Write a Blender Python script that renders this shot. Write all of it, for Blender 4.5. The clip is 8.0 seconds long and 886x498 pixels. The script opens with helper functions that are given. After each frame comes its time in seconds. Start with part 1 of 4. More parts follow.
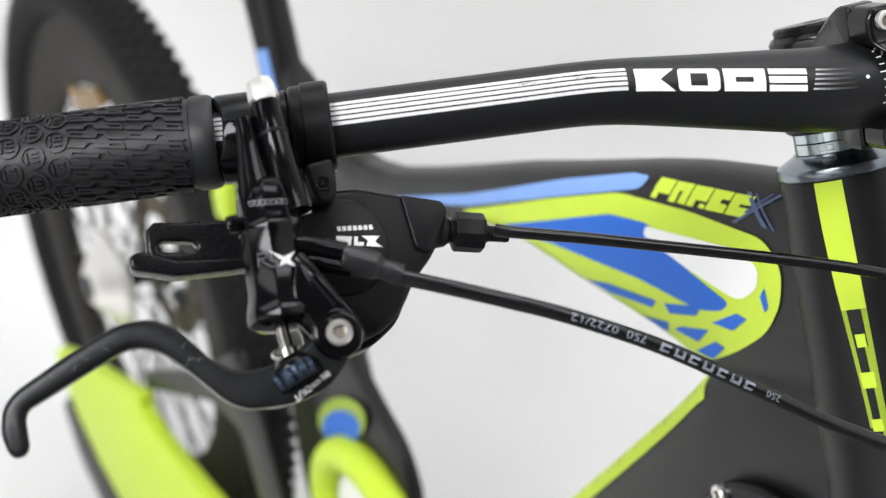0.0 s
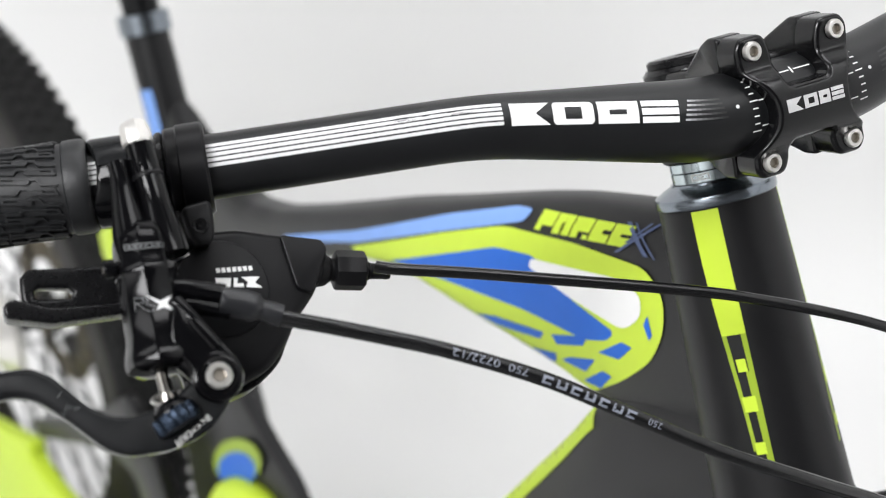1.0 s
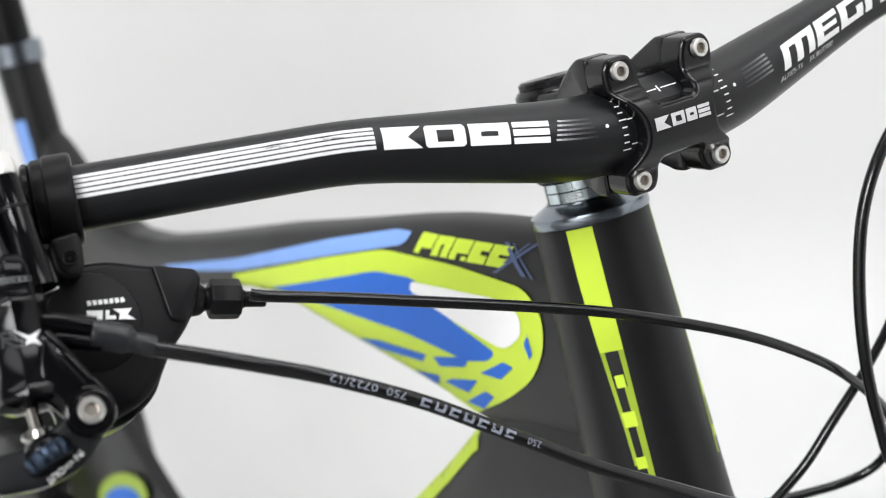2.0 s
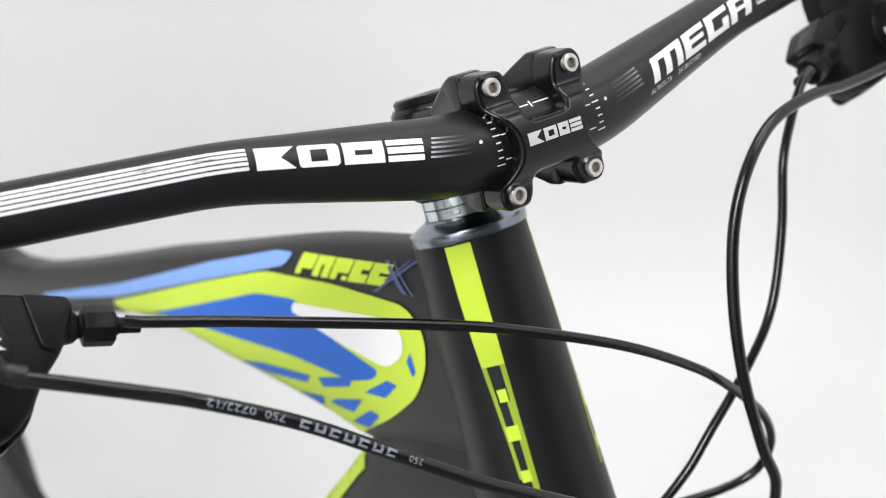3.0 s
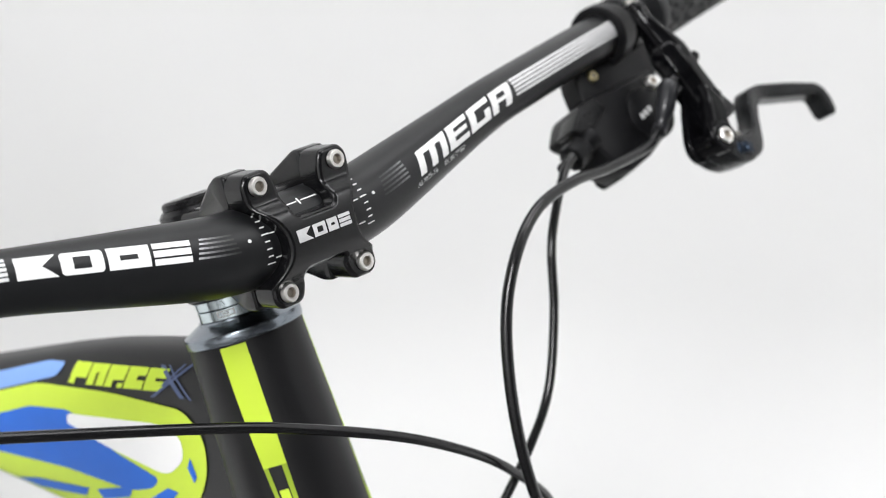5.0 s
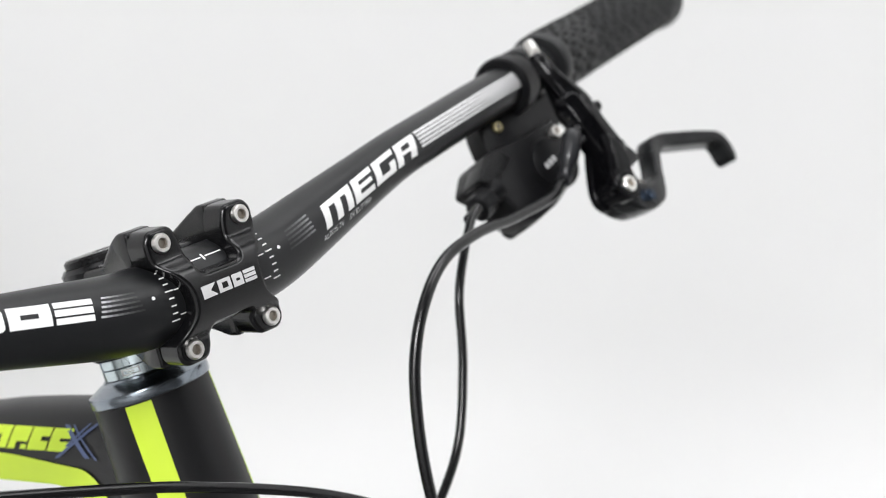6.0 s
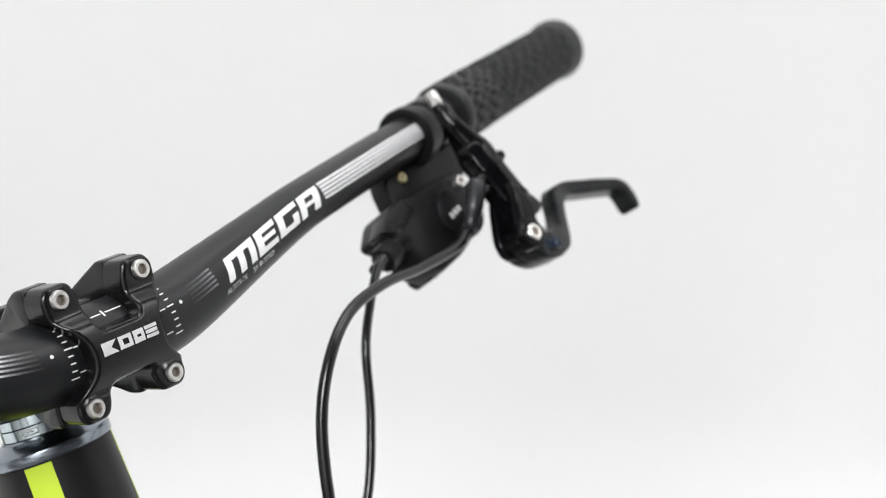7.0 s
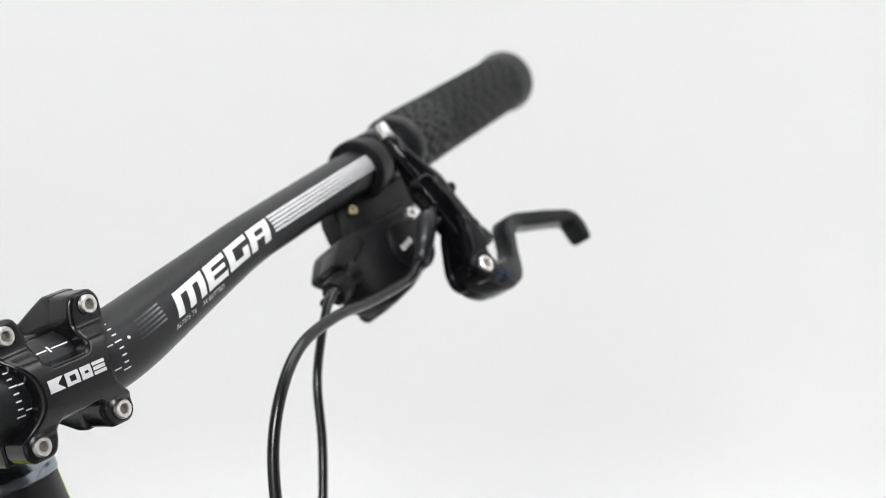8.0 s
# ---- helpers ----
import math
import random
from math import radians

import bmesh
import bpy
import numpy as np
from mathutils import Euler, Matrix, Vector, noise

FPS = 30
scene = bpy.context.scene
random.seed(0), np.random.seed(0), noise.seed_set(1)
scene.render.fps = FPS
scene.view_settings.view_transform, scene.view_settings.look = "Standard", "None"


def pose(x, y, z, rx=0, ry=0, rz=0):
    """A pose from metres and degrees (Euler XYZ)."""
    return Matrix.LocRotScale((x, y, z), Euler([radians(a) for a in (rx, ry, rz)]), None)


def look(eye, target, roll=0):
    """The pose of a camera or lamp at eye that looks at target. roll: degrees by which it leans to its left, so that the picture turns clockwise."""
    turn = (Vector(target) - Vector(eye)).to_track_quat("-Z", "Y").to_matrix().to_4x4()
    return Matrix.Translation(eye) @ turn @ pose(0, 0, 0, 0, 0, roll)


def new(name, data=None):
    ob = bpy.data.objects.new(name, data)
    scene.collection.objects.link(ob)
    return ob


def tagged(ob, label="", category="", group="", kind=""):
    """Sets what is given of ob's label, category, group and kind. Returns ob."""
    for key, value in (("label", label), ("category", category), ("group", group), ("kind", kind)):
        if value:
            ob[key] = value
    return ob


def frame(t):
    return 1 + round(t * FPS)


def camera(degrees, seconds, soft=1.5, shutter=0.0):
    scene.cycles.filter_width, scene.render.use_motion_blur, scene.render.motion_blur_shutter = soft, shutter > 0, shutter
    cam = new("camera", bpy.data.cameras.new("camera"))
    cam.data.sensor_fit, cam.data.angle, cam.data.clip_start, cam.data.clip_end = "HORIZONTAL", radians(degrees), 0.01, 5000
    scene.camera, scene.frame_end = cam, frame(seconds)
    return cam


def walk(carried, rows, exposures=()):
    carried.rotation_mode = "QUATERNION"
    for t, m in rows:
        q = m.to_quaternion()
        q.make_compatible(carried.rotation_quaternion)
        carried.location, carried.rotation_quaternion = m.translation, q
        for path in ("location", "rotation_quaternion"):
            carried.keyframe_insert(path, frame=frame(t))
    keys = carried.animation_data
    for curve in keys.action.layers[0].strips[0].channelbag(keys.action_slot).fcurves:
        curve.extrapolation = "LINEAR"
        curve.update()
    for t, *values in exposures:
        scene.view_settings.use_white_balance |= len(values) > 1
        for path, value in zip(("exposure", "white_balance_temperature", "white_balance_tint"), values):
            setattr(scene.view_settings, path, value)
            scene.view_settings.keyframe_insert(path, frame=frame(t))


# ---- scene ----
from mathutils.bvhtree import BVHTree

cam = camera(34.07, 8.0, soft=1.0)
cam.data.dof.use_dof = True
cam.data.dof.focus_distance = 0.532
cam.data.dof.aperture_fstop = 9.5
ROWS = [
    (0.0, -0.3286, -0.3903, 1.2692, 59.663, 4.675, -22.245),
    (0.5, -0.3248, -0.3913, 1.2701, 60.142, 4.376, -24.489),
    (1.0, -0.3228, -0.3926, 1.2697, 60.690, 4.090, -26.532),
    (1.5, -0.3208, -0.3934, 1.2695, 61.080, 3.744, -28.827),
    (3.0, -0.3135, -0.3974, 1.2691, 61.784, 2.731, -35.632),
    (3.5, -0.3116, -0.3983, 1.2682, 62.345, 2.539, -37.913),
    (4.0, -0.3096, -0.4008, 1.2691, 63.214, 2.232, -40.209),
    (4.5, -0.3089, -0.3999, 1.2687, 64.158, 1.853, -42.335),
    (5.0, -0.3068, -0.4025, 1.2703, 65.079, 1.648, -44.161),
    (6.5, -0.3028, -0.4049, 1.2726, 67.820, 0.962, -49.470),
    (7.0, -0.3011, -0.4046, 1.2707, 68.858, 0.815, -51.350),
    (7.5, -0.3000, -0.4039, 1.2701, 69.669, 0.671, -52.735),
    (8.0, -0.2989, -0.4014, 1.2691, 70.130, 0.521, -53.397),
]
walk(cam, [(t, pose(x, y, z, rx, ry, rz)) for t, x, y, z, rx, ry, rz in ROWS])

# ---- light: a white shop room lit by area lamps added out of view ----
world = bpy.data.worlds.new("room_world")
scene.world = world
world.use_nodes = True
world.node_tree.nodes["Background"].inputs[0].default_value = (0.9, 0.95, 1.0, 1)
world.node_tree.nodes["Background"].inputs[1].default_value = 0.05
scene.view_settings.exposure = 0.18

ROOM = Matrix.Rotation(radians(20.0), 4, "Z")


def area(name, at, target, w, h, power, colour=(1, 1, 1)):
    d = bpy.data.lights.new(name, "AREA")
    d.shape, d.size, d.size_y, d.energy, d.color = "RECTANGLE", w, h, power, colour
    ob = new(name, d)
    ob.matrix_world = look(at, target)
    return ob


# added lamps, never in view: small ones over the white sweep and the bicycle, a broad one behind the camera
ADDED_LAMPS = [(-0.95, 0.75, 3, 1.1, 0.5), (0.2, 0.75, 7, 1.1, 0.5), (0.62, 0.15, 9, 1.1, 0.5), (-1.9, 0.0, 6, 1.1, 0.5), (-2.0, -1.1, 110, 1.7, 0.9), (0.95, -1.0, 12, 1.1, 0.5)]
for px, py, power, w, h in ADDED_LAMPS:
    area("added_area_lamp", (px, py, 2.86), (px, py + 0.001, 0), w, h, power, (0.984, 0.985, 1.0))


# ---- materials ----
def mat(name, colour, rough=0.5, metal=0.0, coat=0.0, vary=0.12, scale=60.0, bump=0.0, bump_scale=600.0, spec=0.5, wear=0.0):
    m = bpy.data.materials.new(name)
    m.use_nodes = True
    nt = m.node_tree
    b = nt.nodes["Principled BSDF"]
    b.inputs["Metallic"].default_value = metal
    b.inputs["Coat Weight"].default_value = coat
    b.inputs["Coat Roughness"].default_value = 0.04
    b.inputs["Specular IOR Level"].default_value = spec
    tc = nt.nodes.new("ShaderNodeTexCoord")
    n1 = nt.nodes.new("ShaderNodeTexNoise")
    n1.inputs["Scale"].default_value, n1.inputs["Detail"].default_value = scale, 6
    nt.links.new(tc.outputs["Object"], n1.inputs["Vector"])
    mix = nt.nodes.new("ShaderNodeMix")
    mix.data_type = "RGBA"
    lo = [c * (1 - vary) for c in colour]
    hi = [min(1, c * (1 + vary) + 0.1 * vary * wear) for c in colour]
    mix.inputs[6].default_value, mix.inputs[7].default_value = (*lo, 1), (*hi, 1)
    nt.links.new(n1.outputs["Fac"], mix.inputs[0])
    nt.links.new(mix.outputs[2], b.inputs["Base Color"])
    n2 = nt.nodes.new("ShaderNodeTexNoise")
    n2.inputs["Scale"].default_value, n2.inputs["Detail"].default_value = bump_scale, 4
    nt.links.new(tc.outputs["Object"], n2.inputs["Vector"])
    rr = nt.nodes.new("ShaderNodeMapRange")
    rr.inputs["To Min"].default_value, rr.inputs["To Max"].default_value = rough * 0.85, min(1, rough * 1.15)
    nt.links.new(n2.outputs["Fac"], rr.inputs["Value"])
    nt.links.new(rr.outputs["Result"], b.inputs["Roughness"])
    if bump:
        bn = nt.nodes.new("ShaderNodeBump")
        bn.inputs["Strength"].default_value, bn.inputs["Distance"].default_value = bump, 0.0004
        nt.links.new(n2.outputs["Fac"], bn.inputs["Height"])
        nt.links.new(bn.outputs["Normal"], b.inputs["Normal"])
    return m


M_WALL = mat("wall_paint", (0.80, 0.80, 0.79), 0.7, vary=0.02, scale=1.5, bump=0.05, bump_scale=300)
M_CEIL = mat("ceiling_paint", (0.20, 0.20, 0.20), 0.8, vary=0.02, scale=2)
M_SWEEP = mat("white_sweep_paint", (0.82, 0.82, 0.815), 0.75, vary=0.02, scale=1.2, bump=0.04, bump_scale=200)
M_DIM = mat("grey_wall_paint", (0.16, 0.16, 0.165), 0.7, vary=0.06, scale=2)
M_FLOOR = mat("floor_vinyl", (0.13, 0.13, 0.13), 0.45, vary=0.06, scale=5)
M_BAR = mat("bead_blasted_black_alloy", (0.0075, 0.008, 0.0088), 0.38, vary=0.2, scale=90, bump=0.12, bump_scale=2500, spec=0.40)
M_FACE = mat("anodised_black_alloy", (0.004, 0.004, 0.0045), 0.21, vary=0.15, scale=40, bump_scale=70, spec=0.36)
M_GLOSS = mat("polished_black_alloy", (0.0025, 0.0025, 0.003), 0.10, coat=0.0, vary=0.1, scale=60, spec=0.18)
M_LEVER = mat("satin_black_alloy", (0.006, 0.0065, 0.0072), 0.24, vary=0.3, scale=120, bump=0.08, bump_scale=1800, wear=0.3, spec=0.18)
M_PLASTIC = mat("black_plastic", (0.0055, 0.0055, 0.0062), 0.37, vary=0.2, scale=120, bump=0.12, bump_scale=3000, spec=0.19)
M_PLASTIC2 = mat("smooth_black_plastic", (0.005, 0.005, 0.0055), 0.28, vary=0.2, scale=120, spec=0.2)
M_RUBBER = mat("black_rubber", (0.0095, 0.010, 0.011), 0.44, vary=0.25, scale=150, bump=0.2, bump_scale=2200)
M_HOSE = mat("hose_sheath", (0.006, 0.006, 0.0065), 0.20, vary=0.2, scale=200)
M_BOOT = mat("grey_rubber_boot", (0.013, 0.0135, 0.0155), 0.32, vary=0.2, scale=200)
M_STEEL = mat("brushed_steel", (0.82, 0.80, 0.77), 0.30, metal=1, vary=0.1, scale=500)
M_ROD = mat("bright_rod_steel", (0.28, 0.265, 0.245), 0.2, metal=1, vary=0.15, scale=400)
M_STEEL_DARK = mat("socket_steel", (0.34, 0.31, 0.27), 0.4, metal=1, vary=0.2, scale=500)
M_BRASS = mat("yellow_zinc_screw", (0.75, 0.66, 0.38), 0.4, metal=1, vary=0.2, scale=400)
M_GUN = mat("gunmetal_anodising", (0.25, 0.28, 0.315), 0.22, metal=1, vary=0.15, scale=300)
M_SPACER = mat("polished_spacer", (0.52, 0.59, 0.61), 0.16, metal=1, vary=0.12, scale=300)
M_KNOB = mat("blue_grey_anodising", (0.02, 0.029, 0.045), 0.28, metal=0.9, vary=0.2, scale=300)
M_WHITE = mat("white_print", (0.82, 0.82, 0.81), 0.45, vary=0.04, scale=300)
M_SILVER = mat("silver_print", (0.70, 0.70, 0.70), 0.35, vary=0.1, scale=400)
M_PLATE = mat("pewter_print", (0.55, 0.55, 0.55), 0.4, vary=0.15, scale=500)
M_HOSE_PRINT = mat("worn_hose_print", (0.24, 0.26, 0.31), 0.4, vary=0.3, scale=900)
M_GREY = mat("faded_grey_print", (0.13, 0.135, 0.14), 0.4, vary=0.25, scale=700)
FADE = [mat("fading_print", (v, v, v * 1.03), 0.4, vary=0.2, scale=700) for v in (0.42, 0.27, 0.17, 0.11, 0.07, 0.045, 0.03, 0.018)]
M_FRAME = mat("matte_black_frame_paint", (0.0072, 0.0072, 0.0078), 0.40, vary=0.12, scale=40, bump=0.05, bump_scale=3000, spec=0.32)
M_LIME = mat("lime_paint", (0.56, 0.74, 0.05), 0.42, vary=0.04, scale=60, spec=0.25)
M_LIME_DIM = mat("olive_lime_paint", (0.30, 0.42, 0.03), 0.42, vary=0.05, scale=60, spec=0.25)
M_BLUE = mat("blue_paint", (0.010, 0.13, 0.60), 0.42, vary=0.08, scale=60, spec=0.2)
M_PALE = mat("pale_blue_paint", (0.21, 0.37, 0.76), 0.42, vary=0.08, scale=60, spec=0.2)
M_NAVY = mat("navy_outline_paint", (0.06, 0.09, 0.20), 0.4, vary=0.08, scale=60)
M_WPAINT = mat("white_frame_paint", (0.88, 0.88, 0.87), 0.4, vary=0.04, scale=60)
M_TYRE = mat("tyre_rubber", (0.007, 0.007, 0.007), 0.75, vary=0.2, scale=80, spec=0.25)
M_RIM = mat("grey_brown_rim", (0.013, 0.011, 0.0095), 0.55, vary=0.15, scale=30, spec=0.2)
M_CLOUDY = mat("cloudy_plastic", (0.55, 0.54, 0.51), 0.3, vary=0.1, scale=80, spec=0.4)
M_AMBER = mat("amber_reflector_plastic", (0.20, 0.11, 0.02), 0.25, vary=0.2, scale=200, spec=0.5)
M_BRONZE = mat("brown_anodising", (0.10, 0.075, 0.03), 0.35, metal=0.8, vary=0.2, scale=60)

# ---- bicycle coordinates: millimetres from the upper stem bolts; x to the rider's left, y to the rear ----
BIKE = Matrix.Translation((0, 0, 1.07)) @ Matrix.Rotation(radians(-16.5), 4, "X")


def V(x, y, z):
    return BIKE @ Vector((x / 1000, y / 1000, z / 1000))


def thing(name, at, label, category, group="", kind=""):
    ob = new(name)
    ob.location = at
    ob.empty_display_size = 0.02
    return tagged(ob, label, category, group, kind)


def part(name, bm, material, parent=None, label="", smooth=True, angle=35):
    """One mesh object from a bmesh in world metres, under a thing or a part."""
    o, p = Vector((0, 0, 0)), parent
    while p is not None:
        o, p = o + p.location, p.parent
    bmesh.ops.translate(bm, verts=bm.verts, vec=-o)
    me = bpy.data.meshes.new(name)
    bm.to_mesh(me)
    bm.free()
    me.materials.append(material)
    if smooth:
        me.polygons.foreach_set("use_smooth", [True] * len(me.polygons))
        me.set_sharp_from_angle(angle=radians(angle))
    ob = new(name, me)
    ob.parent = parent
    if label:
        ob["label"] = label
    return ob


def merge(*bms):
    out = bmesh.new()
    for b in bms:
        me = bpy.data.meshes.new("merge")
        b.to_mesh(me)
        b.free()
        out.from_mesh(me)
        bpy.data.meshes.remove(me)
    return out


def spline(pts, step=3.0):
    """A smooth curve through points, sampled about every step."""
    P = [Vector(p) for p in pts]
    P = [2 * P[0] - P[1]] + P + [2 * P[-1] - P[-2]]
    out = []
    for i in range(1, len(P) - 2):
        n = max(2, int((P[i + 1] - P[i]).length / step))
        for k in range(n):
            t = k / n
            a, b, c, d = P[i - 1], P[i], P[i + 1], P[i + 2]
            out.append(0.5 * ((2 * b) + (c - a) * t + (2 * a - 5 * b + 4 * c - d) * t * t + (3 * b - a - 3 * c + d) * t ** 3))
    return out + [P[-2]]


def sweep(path, radius, seg=16, flat=1.0, up=(0, 0, 1), closed=False, caps=True):
    """A tube along world points. radius: metres, one or one per point; flat: width across the second axis."""
    bm = bmesh.new()
    n = len(path)
    rad = radius if isinstance(radius, (list, tuple)) else [radius] * n
    rings, side = [], None
    for i in range(n):
        if closed:
            t = (path[(i + 1) % n] - path[i - 1]).normalized()
        else:
            t = (path[min(i + 1, n - 1)] - path[max(i - 1, 0)]).normalized()
        if side is None:
            side = t.cross(Vector(up)).normalized()
        side = (side - side.dot(t) * t).normalized()
        other = t.cross(side)
        rings.append([bm.verts.new(path[i] + rad[i] * (math.cos(a) * side * flat + math.sin(a) * other))
                      for a in (2 * math.pi * k / seg for k in range(seg))])
    for i in range(n if closed else n - 1):
        A, Bq = rings[i], rings[(i + 1) % n]
        for k in range(seg):
            bm.faces.new((A[k], A[(k + 1) % seg], Bq[(k + 1) % seg], Bq[k]))
    if caps and not closed:
        bm.faces.new(rings[0][::-1])
        bm.faces.new(rings[-1])
    bmesh.ops.recalc_face_normals(bm, faces=bm.faces)
    return bm


def frame_of(origin, axis, ref=(0, 0, 1)):
    """A matrix whose z runs along axis."""
    z = Vector(axis).normalized()
    x = Vector(ref) - Vector(ref).dot(z) * z
    x = x.normalized() if x.length > 1e-6 else z.orthogonal().normalized()
    m = Matrix((x, z.cross(x), z)).transposed().to_4x4()
    m.translation = origin
    return m


def lathe(profile, m, seg=32, unit=0.001, lobes=0, depth=0.0, power=1.0, flats=0, phase=0.0, mix=0.8):
    """Turned body: (height, radius) pairs in millimetres about the z axis of m, with flats milled along it if wanted."""
    step = 2 * math.pi / max(flats, 1)
    flat = lambda a: 1 - mix + mix * math.cos(step / 2) / math.cos((a - phase) % step - step / 2) if flats else 1.0
    bm = bmesh.new()
    rings = []
    for h, r in profile:
        if r < 1e-6:
            rings.append([bm.verts.new(m @ Vector((0, 0, h * unit)))])
        else:
            rings.append([bm.verts.new(m @ Vector((r * q * unit * math.cos(a), r * q * unit * math.sin(a), h * unit)))
                          for a, q in ((2 * math.pi * k / seg, flat(2 * math.pi * k / seg) - depth * abs(math.sin(lobes * math.pi * k / seg)) ** power) for k in range(seg))])
    for A, Bq in zip(rings, rings[1:]):
        for k in range(seg):
            a0, a1, b0, b1 = A[k % len(A)], A[(k + 1) % len(A)], Bq[k % len(Bq)], Bq[(k + 1) % len(Bq)]
            f = [v for i, v in enumerate((a0, a1, b1, b0)) if v not in (a0, a1, b1, b0)[:i]]
            if len(f) > 2:
                bm.faces.new(f)
    for ring in (rings[0], rings[-1]):
        if len(ring) > 2 and profile[0] != profile[-1]:
            bm.faces.new(ring)
    bmesh.ops.recalc_face_normals(bm, faces=bm.faces)
    return bm


def rounded(poly, r, n=4):
    """Rounds the corners of a 2D outline."""
    out = []
    k = len(poly)
    for i in range(k):
        p, a, b = Vector(poly[i]), Vector(poly[i - 1]), Vector(poly[(i + 1) % k])
        da, db = a - p, b - p
        la, lb = da.length, db.length
        c = min(r, la * 0.45, lb * 0.45)
        p0, p1 = p + da / la * c, p + db / lb * c
        for j in range(n + 1):
            t = j / n
            out.append((1 - t) ** 2 * p0 + 2 * t * (1 - t) * p + t * t * p1)
    return out


def prism(poly, w0, w1, fn, bevel=0.6, seg=2, round_r=0.0):
    """An outline in (u, v) given depth from w0 to w1, edges rounded, mapped by fn(u, v, w) to the world."""
    pts = rounded(poly, round_r) if round_r else [Vector(p) for p in poly]
    bm = bmesh.new()
    lo = [bm.verts.new((p.x, p.y, w0)) for p in pts]
    hi = [bm.verts.new((p.x, p.y, w1)) for p in pts]
    bm.faces.new(lo[::-1])
    bm.faces.new(hi)
    n = len(pts)
    for i in range(n):
        bm.faces.new((lo[i], lo[(i + 1) % n], hi[(i + 1) % n], hi[i]))
    bmesh.ops.recalc_face_normals(bm, faces=bm.faces)
    if bevel:
        rim = [e for e in bm.edges if abs(e.verts[0].co.z - e.verts[1].co.z) < 1e-6]
        bmesh.ops.bevel(bm, geom=rim, offset=bevel, segments=seg, affect="EDGES", profile=0.5, clamp_overlap=True)
    bmesh.ops.triangulate(bm, faces=[f for f in bm.faces if len(f.verts) > 4])
    for v in bm.verts:
        v.co = fn(*v.co)
    bmesh.ops.recalc_face_normals(bm, faces=bm.faces)
    return bm


def print_on(polys, fn, step=4.0):
    """Flat print: 2D outlines laid on a surface by fn(u, v)."""
    bm = bmesh.new()
    for poly in polys:
        bm.faces.new([bm.verts.new((p[0], p[1], 0)) for p in poly])
    us, vs = [v.co.x for v in bm.verts], [v.co.y for v in bm.verts]
    for axis, lo, hi in ((0, min(us), max(us)), (1, min(vs), max(vs))):
        n = min(80, int((hi - lo) / step))
        for k in range(1, n + 1):
            co, no = [0, 0, 0], [0, 0, 0]
            co[axis], no[axis] = lo + (hi - lo) * k / (n + 1), 1
            bmesh.ops.bisect_plane(bm, geom=bm.verts[:] + bm.edges[:] + bm.faces[:], plane_co=co, plane_no=no)
    bmesh.ops.triangulate(bm, faces=bm.faces)
    for v in bm.verts:
        v.co = fn(v.co.x, v.co.y)
    return bm


def words(text, size, shear=0.0):
    """Triangles of a line of lettering in the built-in font, as 2D outlines from (0, 0), height about size."""
    cu = bpy.data.curves.new("lettering", "FONT")
    cu.body, cu.size, cu.shear, cu.resolution_u = text, size, shear, 2
    ob = new("lettering", cu)
    dg = bpy.context.evaluated_depsgraph_get()
    me = ob.evaluated_get(dg).to_mesh()
    tri = [[tuple(me.vertices[i].co.xy) for i in p.vertices] for p in me.polygons]
    ob.evaluated_get(dg).to_mesh_clear()
    bpy.data.objects.remove(ob)
    bpy.data.curves.remove(cu)
    return tri


def ease(a, b, x):
    u = min(1, max(0, (x - a) / (b - a)))
    return u * u * (3 - 2 * u)


def rect(u0, v0, u1, v1, lean=0.0):
    return [(u0 - lean, v0), (u1 - lean, v0), (u1 + lean, v1), (u0 + lean, v1)]


# ---- the room ----
def slab(name, x0, y0, z0, x1, y1, z1, material, label):
    bm = bmesh.new()
    bmesh.ops.create_cube(bm, size=1)
    for v in bm.verts:
        v.co = ROOM @ Vector((x0 if v.co.x < 0 else x1, y0 if v.co.y < 0 else y1, z0 if v.co.z < 0 else z1))
    ob = part(name, bm, material, None, smooth=False)
    return tagged(ob, label, name.split("_")[0], kind="structure")


X0, X1, Y0, Y1 = -3.4, 3.3, -3.4, 3.3
slab("floor", X0, Y0, -0.1, X1, Y1, 0.0, M_FLOOR, "dark grey vinyl shop floor")
slab("ceiling", X0, Y0, 3.0, X1, Y1, 3.1, M_CEIL, "grey painted ceiling, out of view")
slab("wall_north", X0, Y1, -0.1, X1 + 0.15, Y1 + 0.15, 3.1, M_WALL, "plain white painted wall behind the sweep")
slab("wall_east", X1, Y0, -0.1, X1 + 0.15, Y1, 3.1, M_WALL, "plain white painted side wall")
slab("wall_west", X0 - 0.15, Y0, -0.1, X0, Y1 + 0.15, 3.1, M_WALL, "plain white painted side wall")
slab("wall_south", X0 - 0.15, Y0 - 0.15, -0.1, X1 + 0.15, Y0, 3.1, M_DIM, "plain grey painted wall behind the camera")


